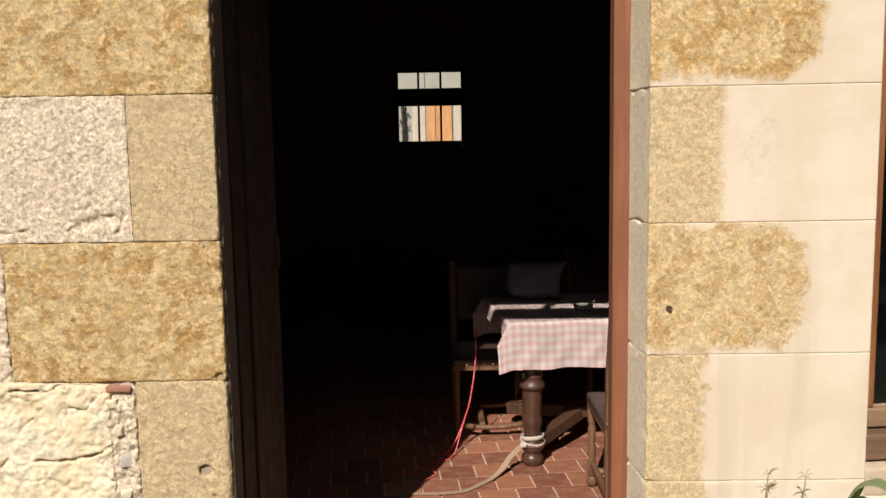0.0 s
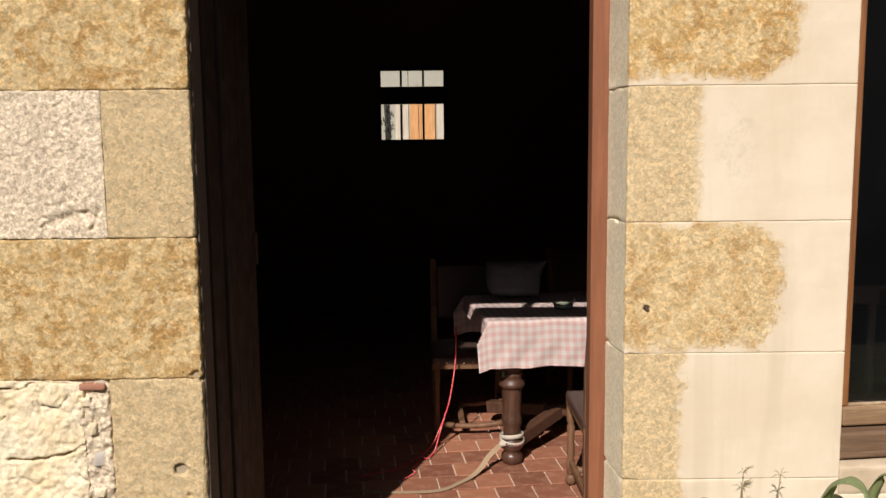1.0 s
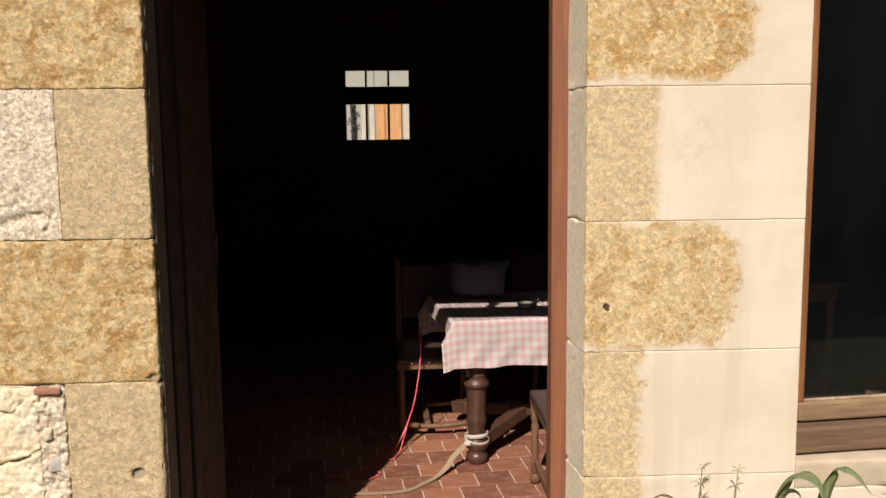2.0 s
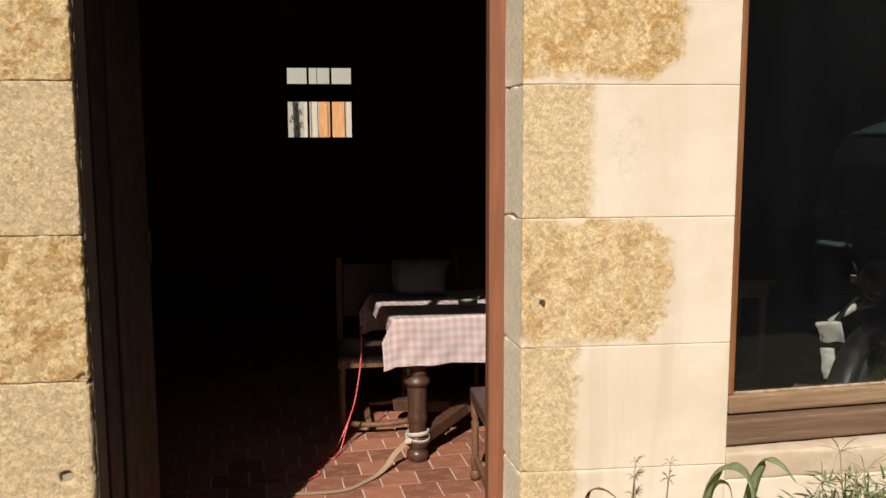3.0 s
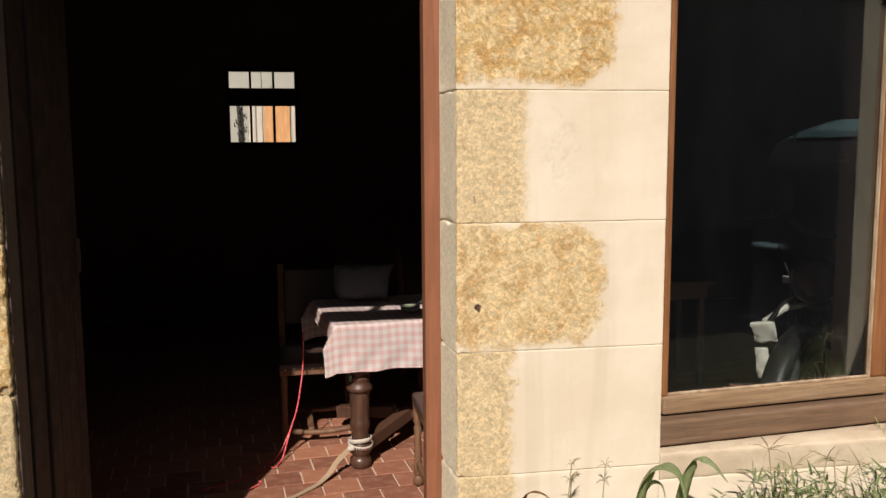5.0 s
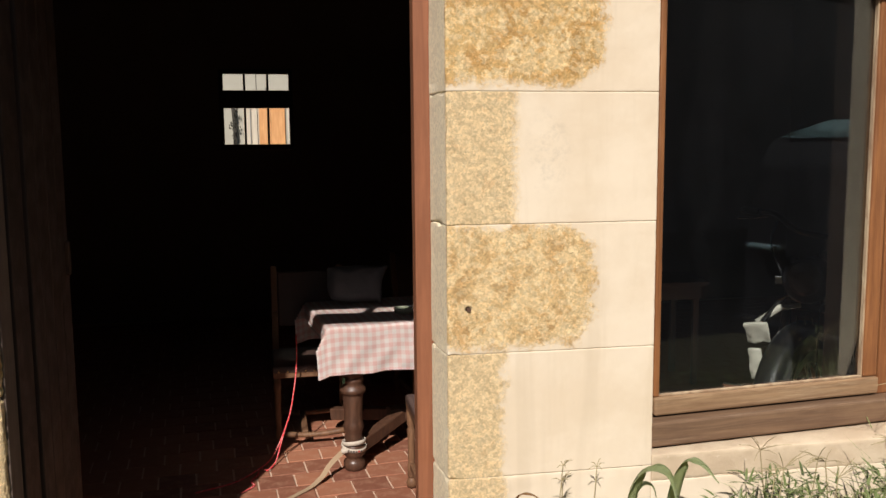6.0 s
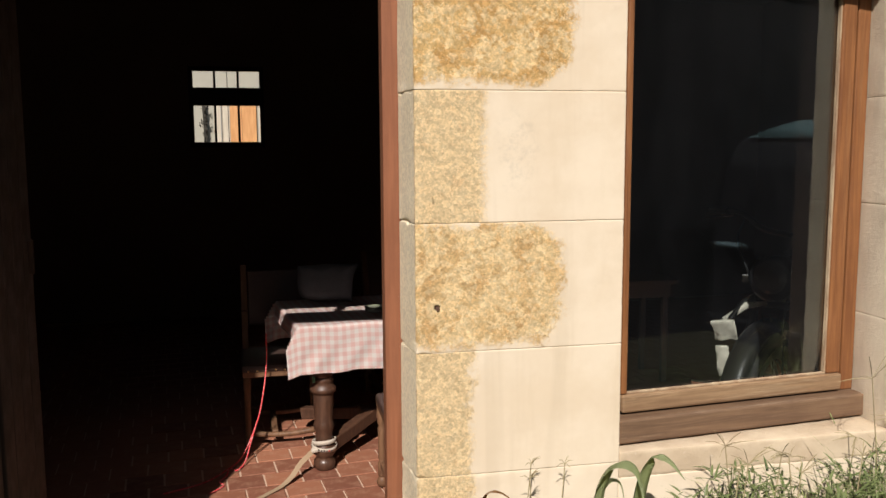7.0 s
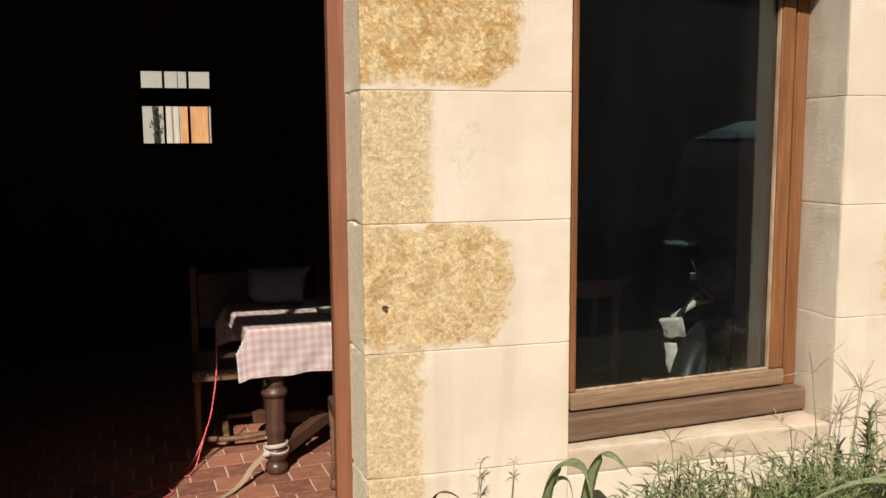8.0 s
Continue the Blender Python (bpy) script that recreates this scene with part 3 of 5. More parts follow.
T_AT, T_TURN, T_L, T_D = (-0.314, 1.735, 0), 7.5, 1.7, 0.78
table = thing("dining_table", "dark walnut table with stout turned legs", "table", T_AT, T_TURN)
part("tabletop", boxed(0.0, T_L, 0.0, T_D, 0.747, 0.774, 0.006), M["walnut"], table)
part("apron", boxed(0.06, T_L - 0.06, 0.06, T_D - 0.06, 0.64, 0.747, 0.004), M["walnut"], table)
leg_shape = ((0.045, 0), (0.052, 0.008), (0.058, 0.03), (0.055, 0.05), (0.04, 0.062), (0.044, 0.07), (0.06, 0.09), (0.06, 0.13), (0.045, 0.145), (0.046, 0.16), (0.044, 0.2),
             (0.05, 0.215), (0.055, 0.235), (0.05, 0.255), (0.047, 0.265), (0.05, 0.30), (0.054, 0.40), (0.055, 0.415), (0.067, 0.42), (0.068, 0.44), (0.056, 0.45), (0.052, 0.47), (0.058, 0.48), (0.058, 0.49),
             (0.05, 0.50), (0.052, 0.51), (0.064, 0.525), (0.066, 0.55), (0.058, 0.57), (0.05, 0.60), (0.055, 0.64))
for u in (0.135, T_L - 0.135):
    for v in (0.062, T_D - 0.062):
        inset = 0.0 if v < 0.1 else 0.14 if u < 1 else -0.14
        ob = part("leg", turned(leg_shape), M["walnut"], table, smooth=True)
        ob.location = (u + inset, v, 0)
for u in (0.135, T_L - 0.135):
    s = 1 if u < 1 else -1
    for v in (0.062, T_D - 0.062):
        a, b = Vector((u, v, 0.105)), Vector((u + s * 0.36, T_D / 2, 0.17))
        bm = bmesh.new()
        d = b - a
        box(bm, 0, d.length, -0.032, 0.032, -0.035, 0.035, 0.008, Matrix.Translation(a) @ d.to_track_quat("X", "Z").to_matrix().to_4x4())
        part("spreader", bm, M["walnut"], table)
part("stretcher", boxed(0.40, T_L - 0.40, T_D / 2 - 0.05, T_D / 2 + 0.05, 0.14, 0.21, 0.012), M["walnut"], table)


def tablecloth():
    """One sheet over the table, with hanging sides that flare and fold."""
    bm = bmesh.new()
    uvl = bm.loops.layers.uv.new("UVMap")
    drop, end, step = 0.24, 0.09, 0.015
    nu, nv = int((T_L + 2 * end) / step), int((T_D + 2 * drop) / step)
    grid, uv = {}, {}
    for i in range(nu + 1):
        for j in range(nv + 1):
            a, b = -end + (T_L + 2 * end) * i / nu, -drop + (T_D + 2 * drop) * j / nv
            x, y = min(max(a, 0), T_L), min(max(b, 0), T_D)
            du, dv = a - x, b - y
            p, q = abs(du), abs(dv)
            front, side = (0.0, 0.01 + 0.12 * q, q), (0.008 + 0.02 * p, 0.0, p)
            s = max(p, q)
            tip = (0.01 + 0.62 * s, 0.01 + 0.18 * s, 1.16 * s)
            w = min(p, q) / s if s else 0.0
            ox, oy, h = (u + (v - u) * w for u, v in zip(front if q >= p else side, tip))
            ox, oy = (ox if du > 0 else -ox) if du else 0.0, (oy if dv > 0 else -oy) if dv else 0.0
            fold = 0.010 * h / drop * math.sin(a * 17 + b * 13) + 0.006 * h / drop * math.sin(a * 41 - b * 37)
            if dv and not du:
                oy += fold
            if du and not dv:
                ox += fold
            z = 0.780 - h + (0.004 * math.sin(a * 23) if h else 0.0015 * noise.noise((a * 9, b * 9, 0)))
            grid[i, j] = bm.verts.new((x + ox, y + oy, z))
            uv[i, j] = (a, b)
    for i in range(nu):
        for j in range(nv):
            ks = ((i, j), (i + 1, j), (i + 1, j + 1), (i, j + 1))
            f = bm.faces.new([grid[k] for k in ks])
            for l, k in zip(f.loops, ks):
                l[uvl].uv = uv[k]
    bmesh.ops.solidify(bm, geom=bm.faces[:], thickness=0.0012)
    return bm


cloth = part("tablecloth", tablecloth(), M["gingham"], None, smooth=True)
cloth.matrix_world = pose(*T_AT, 0, 0, T_TURN)
tagged(cloth, "pink and white gingham tablecloth hanging over the table", "tablecloth")

# ---- chairs ----
m = Mat("dark_leather", 0.45, spec=0.4)
m.colour(m.mix(m.noise(20, 6), (0.085, 0.05, 0.04), (0.05, 0.03, 0.025)))
M["leather"] = m.bump(m.noise(90, 6), 0.003, 0.6).m
m = Mat("brass_tack", 0.35, 1.0)
m.colour((0.45, 0.30, 0.12))
M["brass"] = m.m


def dining_chair():
    """A chair with a leather seat edged with tacks; its front looks along +x."""
    c = thing("dining_chair", "old dark wooden chair with a tacked leather seat", "chair", group="chairs round the table")
    W, D = 0.40, 0.42
    for x, y in ((0.0, 0.0), (0.0, W), (D, 0.0), (D, W)):
        top = 0.97 if x == 0 else 0.42
        pts = [(x - (0.03 if x == 0 else 0), y, 0.0), (x, y, 0.25), (x, y, 0.45)] + ([(x - 0.02, y, 0.7), (x - 0.09, y, top)] if x == 0 else [])
        bm = bmesh.new()
        for p, q in zip(pts, pts[1:]):
            d = Vector(q) - Vector(p)
            box(bm, -0.019, 0.019, -0.019, 0.019, 0, d.length, 0.004, Matrix.Translation(p) @ d.to_track_quat("Z", "Y").to_matrix().to_4x4())
        if x:
            bm.free()
            bm = turned(((0.015, 0.05), (0.021, 0.06), (0.021, 0.12), (0.015, 0.135), (0.019, 0.15), (0.017, 0.24), (0.021, 0.30), (0.015, 0.315), (0.022, 0.33), (0.022, 0.42)), 12)
            bmesh.ops.translate(bm, vec=(x, y, 0), verts=bm.verts)
        part("leg", bm, M["chair_wood"], c, smooth=bool(x))
    foot = ((0.012, 0.0), (0.024, 0.008), (0.028, 0.028), (0.020, 0.048), (0.014, 0.055))
    for y in (0.0, W):
        part("foot", turned(foot, 12), M["chair_wood"], c, smooth=True).location = (D, y, 0)
    for x in (0.0, D):
        line = [(x, 0.019 + (W - 0.038) * t, 0.075 - 0.016 * math.sin(math.pi * t)) for t in (i / 8 for i in range(9))]
        part("stretcher", tube(line, (0.021, 0.017, 0.016, 0.015, 0.015, 0.015, 0.016, 0.017, 0.021), 8), M["chair_wood"], c, smooth=True)
    part("stretcher", boxed(0.012, D - 0.012, W * 0.33, W * 0.33 + 0.035, 0.052, 0.082, 0.005), M["chair_wood"], c)
    part("stretcher", boxed(0.019, D - 0.019, -0.012, 0.012, 0.10, 0.135, 0.005), M["chair_wood"], c)
    part("stretcher", boxed(0.019, D - 0.019, W - 0.012, W + 0.012, 0.10, 0.135, 0.005), M["chair_wood"], c)
    part("seat_frame", boxed(-0.022, D + 0.022, -0.022, W + 0.022, 0.405, 0.445, 0.004), M["chair_wood"], c)
    bm = boxed(-0.026, D + 0.026, -0.026, W + 0.026, 0.428, 0.475, 0.016, seg=3)
    seat = part("seat", bm, M["leather"], c, "dark leather seat", True)
    tack = turned(((0.006, 0), (0.005, 0.003), (0.002, 0.005)), 8)
    me = bpy.data.meshes.new("tack")
    tack.to_mesh(me)
    tack.free()
    me.materials.append(M["brass"])
    for i in range(8):
        ob = part("tack", me, None, seat)
        ob.matrix_local = pose(D + 0.0262, 0.01 + i * 0.05, 0.442, 0, 90, 0)
    bm = boxed(-0.012, 0.018, 0.02, W - 0.02, 0.60, 0.93, 0.01, m=pose(0.085, 0, 0.02, 0, -9, 0))
    part("backrest", bm, M["leather"], c, "dark leather back")
    return c


chair = dining_chair()
chair.matrix_world = pose(-0.603, 2.645, 0, 0, 0, -88)
copy_thing(chair, pose(0.485, 1.095, 0, 0, 0, 91))
copy_thing(chair, pose(0.20, 3.17, 0, 0, 0, -81))

# ---- small things of the dining corner ----
m = Mat("beige_webbing", 0.9, spec=0.1)
m.colour(m.mix(m.noise(300, 3), (0.40, 0.29, 0.19), (0.30, 0.21, 0.13)))
M["webbing"] = m.m
m = Mat("white_band", 0.8, spec=0.2)
m.colour(m.mix(m.noise(60, 5), (0.58, 0.52, 0.44), (0.40, 0.33, 0.26)))
M["band"] = m.m
m = Mat("red_cord", 0.8, spec=0.2)
m.colour(m.mix(m.ramp(m.noise(140, 2), 0.5, 0.6), (0.60, 0.04, 0.05), (0.70, 0.30, 0.28)))
M["cord"] = m.m
# Linen darkened in its colour to stand in for the room's shade.
m = Mat("dimmed_linen", 0.95, spec=0.1)
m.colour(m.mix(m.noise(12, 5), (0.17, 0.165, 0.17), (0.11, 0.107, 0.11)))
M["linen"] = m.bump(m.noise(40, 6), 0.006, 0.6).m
m = Mat("dark_print", 0.8)
m.colour((0.06, 0.05, 0.05))
M["ink"] = m.m
m = Mat("red_print", 0.8)
m.colour((0.45, 0.04, 0.03))
M["red_ink"] = m.m
m = Mat("green_plastic", 0.5)
m.colour((0.10, 0.22, 0.14))
M["clip"] = m.m


def smooth_line(points, n=8):
    """A Catmull-Rom line through points."""
    p = [Vector(v) for v in points]
    p = [2 * p[0] - p[1]] + p + [2 * p[-1] - p[-2]]
    out = []
    for i in range(1, len(p) - 2):
        for k in range(n):
            t = k / n
            a, b, c, d = p[i - 1], p[i], p[i + 1], p[i + 2]
            out.append(0.5 * (2 * b + (c - a) * t + (2 * a - 5 * b + 4 * c - d) * t * t + (3 * b - a - 3 * c + d) * t ** 3))
    return out + [p[-2]]


def ribbon(points, width, thick, twist=lambda t: 0.0):
    """A flat strap along a line; twist gives its lean in radians from lying flat."""
    bm = bmesh.new()
    rows = []
    n = len(points)
    for i, p in enumerate(points):
        d = (points[min(i + 1, n - 1)] - points[max(i - 1, 0)]).normalized()
        side = d.cross(Vector((0, 0, 1))).normalized()
        nrm = side.cross(d)
        a = twist(i / (n - 1))
        s, u = side * math.cos(a) + nrm * math.sin(a), nrm * math.cos(a) - side * math.sin(a)
        rows.append([bm.verts.new(p + s * (width / 2 * k) + u * (thick / 2 * l)) for k, l in ((-1, -1), (1, -1), (1, 1), (-1, 1))])
    for a, b in zip(rows, rows[1:]):
        for k in range(4):
            bm.faces.new((a[k], a[(k + 1) % 4], b[(k + 1) % 4], b[k]))
    bm.faces.new(rows[0][::-1])
    bm.faces.new(rows[-1])
    return bm


tm = pose(*T_AT, 0, 0, T_TURN)
LEG = tm @ Vector((0.135, 0.062, 0))
leash = thing("leash", "beige webbing leash looped round the table leg, trailing on the floor", "leash")
line = smooth_line([LEG + Vector((-0.05, -0.035, 0.12)), (-0.315, 1.71, 0.075), (-0.36, 1.65, 0.035), (-0.41, 1.59, 0.014), (-0.47, 1.53, 0.007), (-0.56, 1.445, 0.006), (-0.70, 1.42, 0.006), (-0.95, 1.43, 0.006)])
part("strap", ribbon(line, 0.026, 0.003, lambda t: 1.0 * max(0.0, 1 - 2.2 * t)), M["webbing"], leash)
for k, (dz, tilt, r) in enumerate(((0.128, 10, 0.064), (0.150, -7, 0.060))):
    bm = bmesh.new()
    ring = [(math.cos(a), math.sin(a)) for a in (2 * math.pi * i / 28 for i in range(28))]
    rows = [[bm.verts.new((x * (r + o), y * (r + o), z)) for x, y in ring] for o, z in ((0, -0.011), (0.003, -0.011), (0.003, 0.011), (0, 0.011))]
    for a, b in zip(rows, rows[1:] + rows[:1]):
        for i in range(28):
            bm.faces.new((a[i], a[(i + 1) % 28], b[(i + 1) % 28], b[i]))
    loop = part("loop", bm, M["band"], leash, "off-white printed band", True)
    loop.matrix_local = Matrix.Translation(LEG + Vector((0, 0, dz))) @ pose(0, 0, 0, tilt, tilt * 0.6, 0)
    if k == 0:
        for i, a in enumerate((228, 243, 255, 267, 279, 290, 302)):
            bm = boxed(-0.0006, 0.0012, -0.004, 0.004, -0.005, 0.005 if i % 2 else 0.003)
            mark = part("mark", bm, M["red_ink"] if i == 5 else M["ink"], loop)
            mark.matrix_local = pose(0, 0, 0, 0, 0, a) @ pose(r + 0.0035, 0, 0)
part("knot", rough_block("knot", -0.018, 0.018, -0.018, 0.02, -0.014, 0.014, M["band"], 0.006, 0.004, 0.01, 40, 3), None, leash).location = LEG + Vector((-0.052, -0.046, 0.118))

cord = thing("cord", "red braided cord hanging from the chair down to the floor", "cord")
line = smooth_line([(-0.475, 2.168, 0.66), (-0.475, 2.155, 0.56), (-0.48, 2.145, 0.47), (-0.495, 2.12, 0.36), (-0.525, 2.09, 0.22), (-0.58, 2.04, 0.09), (-0.63, 1.98, 0.02), (-0.70, 1.86, 0.008), (-0.80, 1.72, 0.008), (-0.98, 1.62, 0.008)], 8)
part("rope", tube(line, 0.0042, 7), M["cord"], cord, smooth=True)
slack = smooth_line([(-0.535, 2.07, 0.20), (-0.57, 2.02, 0.10), (-0.60, 1.95, 0.02), (-0.64, 1.86, 0.007), (-0.68, 1.90, 0.007), (-0.69, 1.80, 0.007), (-0.72, 1.72, 0.007), (-0.70, 1.66, 0.007), (-0.76, 1.58, 0.007)], 8)
part("rope", tube(slack, 0.0042, 7), M["cord"], cord, smooth=True)
bm = boxed(0.018, 0.032, -0.008, 0.008, -0.026, 0.004, 0.003)
clip = part("tablecloth_clip", bm, M["clip"])
clip.matrix_world = tm @ pose(0.055, 0.02, 0.505)
tagged(clip, "small green clip under the tablecloth hem", "clip")


def cushion(w, h, d, n=22):
    """A square stuffed cushion with drawn-out corners and soft creases, standing on its lower edge."""
    verts, faces = [], []
    for side in (-1, 1):
        base = len(verts)
        for i in range(n + 1):
            for k in range(n + 1):
                u, v = -1 + 2 * i / n, -1 + 2 * k / n
                fat = ((1 - u ** 4) * (1 - v ** 4)) ** 0.55
                pull = 1 - 0.10 * (1 - u * u) * v * v - 0.10 * (1 - v * v) * u * u - (0.26 if u < 0 else 0.12 if v < 0 else 0.0) * u * u * v * v
                y = side * d / 2 * fat + 0.006 * noise.noise((u * 2.3, v * 2.3, side)) * fat
                verts.append((u * w / 2 * pull + 0.03 * v * v * (v > 0) * u, y, v * h / 2 * pull + h / 2 + 0.012 * noise.noise((u * 1.4, v * 1.4, 3))))
        for i in range(n):
            for k in range(n):
                a = base + i * (n + 1) + k
                quad = (a, a + n + 1, a + n + 2, a + 1)
                faces.append(quad if side < 0 else quad[::-1])
    return verts, faces


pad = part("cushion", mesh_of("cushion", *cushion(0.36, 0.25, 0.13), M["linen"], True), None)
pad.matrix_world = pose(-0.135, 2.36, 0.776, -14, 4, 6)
tagged(pad, "linen cushion, coloured dark for the dim room, leaning at the back of the table", "cushion")
m = Mat("cut_glass", 0.15, spec=0.6)
m.colour((0.30, 0.32, 0.24))
M["dish"] = m.m
dish = thing("ashtray", "small greenish glass ashtray standing on the tablecloth", "ashtray", (0.115, 2.05, 0.7815))
part("bowl", turned(((0.035, 0), (0.05, 0.004), (0.055, 0.03), (0.048, 0.03), (0.04, 0.010), (0.001, 0.008))), M["dish"], dish, smooth=True)
part("stub", tube([(0.02, 0, 0.02), (0.055, 0.01, 0.04), (0.065, 0.012, 0.05)], 0.006), M["band"], dish)

# ---- moped behind the window ----
def plain(name, c, rough=0.5, metal=0.0, spec=0.4, vary=0.35):
    k = Mat(name, rough, metal, spec)
    k.colour(k.mix(k.ramp(k.noise(22, 6, 0.7), 0.4, 0.75, 0, vary), c, tuple(v * 0.45 for v in c)))
    return k.bump(k.noise(120, 4), 0.001, 0.3).m


M["rubber"] = plain("tyre_rubber", (0.02, 0.02, 0.02), 0.8)
M["ivory"] = plain("chalky_ivory_paint", (0.52, 0.49, 0.41), 0.6, vary=0.9)
M["chrome"] = plain("dull_chrome", (0.70, 0.70, 0.68), 0.18, 1.0)
M["black"] = plain("black_paint", (0.018, 0.018, 0.02), 0.4)
M["lens"] = plain("headlamp_lens", (0.10, 0.10, 0.10), 0.1, 0, 0.6)


def wheel(parent, at, R=0.29, r=0.045, name="wheel"):
    w = new(name)
    w.parent = parent
    w.location = at

    def hoop(R, r, sx, n=40, k=10):
        bm = bmesh.new()
        rows = []
        for i in range(n):
            a = 2 * math.pi * i / n
            rows.append([bm.verts.new(((R + r * math.cos(b)) * math.cos(a), sx * r * math.sin(b), (R + r * math.cos(b)) * math.sin(a))) for b in (2 * math.pi * j / k for j in range(k))])
        for i in range(n):
            for j in range(k):
                bm.faces.new((rows[i][j], rows[(i + 1) % n][j], rows[(i + 1) % n][(j + 1) % k], rows[i][(j + 1) % k]))
        return bm

    part("tyre", hoop(R - r, r, 1.1), M["rubber"], w, smooth=True)
    part("rim", hoop(R - 2 * r - 0.004, 0.014, 1.6), M["chrome"], w, smooth=True)
    for s in (-1, 1):
        bm = bmesh.new()
        rows = [[bm.verts.new((q * math.cos(a), s * y, q * math.sin(a))) for q, y in ((R - 2.3 * r, 0.030), (R - 2.05 * r, 0.046), (R - 1.5 * r, 0.054), (R - 1.1 * r, 0.054))] for a in (2 * math.pi * i / 40 for i in range(40))]
        for u, v in zip(rows, rows[1:] + rows[:1]):
            for k in range(3):
                bm.faces.new((u[k], u[k + 1], v[k + 1], v[k]))
        bmesh.ops.solidify(bm, geom=bm.faces[:], thickness=0.002)
        part("whitewall", bm, M["ivory"], w, "chalky white tyre wall", True)
    part("hub", tube([(0, -0.05, 0), (0, 0.05, 0)], 0.045, 16), M["chrome"], w)
    for i in range(18):
        a = 2 * math.pi * i / 18
        s = 0.03 * (1 if i % 2 else -1)
        part("spoke", tube([(0.04 * math.cos(a), s, 0.04 * math.sin(a)), ((R - 2 * r) * math.cos(a + 0.15), 0, (R - 2 * r) * math.sin(a + 0.15))], 0.0018, 5), M["chrome"], w)
    return w


def moped():
    """A small motorcycle, front axle over the origin, looking along +x."""
    c = thing("moped", "dusty ivory and black moped parked inside behind the window", "moped")
    wheel(c, (0, 0, 0.29))
    wheel(c, (-1.15, 0, 0.29))
    for x0, a0, a1 in ((0.0, 20, 175), (-1.15, 10, 170)):
        bm = bmesh.new()
        rows = []
        for i in range(25):
            a = radians(a0 + (a1 - a0) * i / 24)
            rows.append([bm.verts.new((x0 + (0.335 + h) * math.cos(a), y, 0.29 + (0.335 + h) * math.sin(a))) for y, h in ((-0.05, -0.03), (-0.045, -0.008), (-0.025, 0.006), (0.0, 0.01), (0.025, 0.006), (0.045, -0.008), (0.05, -0.03))])
        for u, v in zip(rows, rows[1:]):
            for k in range(6):
                bm.faces.new((u[k], u[k + 1], v[k + 1], v[k]))
        bmesh.ops.solidify(bm, geom=bm.faces[:], thickness=0.003)
        part("mudguard", bm, M["black"], c, "scuffed black mudguard", True)
    for s in (-1, 1):
        part("fork_leg", tube([(0.0, s * 0.105, 0.27), (-0.07, s * 0.11, 0.50)], (0.030, 0.026), 12), M["ivory"], c, smooth=True)
        part("fork_tube", tube([(-0.06, s * 0.108, 0.48), (-0.17, s * 0.108, 0.86)], 0.017, 10), M["black"], c, smooth=True)
        part("handlebar", tube(smooth_line([(-0.2, 0, 0.95), (-0.2, s * 0.12, 0.97), (-0.22, s * 0.22, 1.03), (-0.30, s * 0.36, 1.03)], 6), 0.012, 10), M["black"], c, smooth=True)
        part("grip", tube([(-0.26, s * 0.30, 1.032), (-0.34, s * 0.42, 1.03)], 0.017, 10), M["black"], c)
        part("lever", tube([(-0.19, s * 0.24, 1.02), (-0.20, s * 0.30, 1.01), (-0.25, s * 0.40, 1.0)], 0.005, 6), M["chrome"], c)
        part("footrest", tube([(-0.55, s * 0.08, 0.26), (-0.52, s * 0.30, 0.25)], 0.014, 8), M["black"], c)
        part("cable", tube(smooth_line([(-0.2, s * 0.2, 1.0), (-0.02, s * 0.14, 0.92), (-0.03, s * 0.06, 0.70), (-0.02, s * 0.06, 0.40)], 6), 0.004, 5), M["black"], c)
    part("headlamp", tube([(-0.12, 0.02, 0.80), (-0.06, 0.02, 0.80), (0.03, 0.02, 0.795), (0.035, 0.02, 0.795)], (0.05, 0.085, 0.088, 0.075), 20), M["black"], c, smooth=True)
    part("headlamp_lens", tube([(0.03, 0.02, 0.795), (0.045, 0.02, 0.794)], (0.076, 0.04), 20), M["lens"], c)
    shield = part("leg_shield", rough_block("leg_shield", 0.0, 0.02, -0.05, 0.04, 0.0, 0.085, M["ivory"], 0.012, 0.012, 0.012, 22, 5), None, c, "dented ivory metal shield")
    shield.matrix_local = pose(0.02, -0.15, 0.535, 8, 14, 14)
    part("bracket", tube([(0.0, 0.02, 0.085), (-0.06, 0.07, 0.135), (-0.12, 0.14, 0.16)], 0.010, 8), M["chrome"], shield)
    lower = part("leg_shield", rough_block("leg_shield", 0.0, 0.018, -0.028, 0.022, 0.0, 0.13, M["ivory"], 0.012, 0.010, 0.012, 22, 7), None, c, "dented ivory metal shield")
    lower.matrix_local = pose(0.03, -0.148, 0.385, 7, 4, 14)
    part("brace", tube([(0.02, -0.17, 0.61), (-0.01, -0.09, 0.675), (-0.04, -0.02, 0.69)], (0.012, 0.014, 0.008), 8), M["ivory"], c)
    for k in range(3):
        part("clip", tube([(0.05, 0.0 + 0.03 * k, 0.665), (0.06, 0.012 + 0.03 * k, 0.635)], 0.004, 6), M["chrome"], c)
    part("plate", boxed(-0.01, 0.0, -0.06, 0.06, 0.0, 0.035, 0.004, m=pose(-0.03, -0.06, 0.765, 0, 0, 20)), M["chrome"], c)
    part("footboard", boxed(-0.05, 0.05, -0.05, 0.05, 0.0, 0.012, 0.004, m=pose(0.06, -0.22, 0.33, 0, -30, 10)), M["chrome"], c)
    part("fork_crown", boxed(-0.18, -0.09, -0.125, 0.125, 0.66, 0.69, 0.01), M["black"], c)
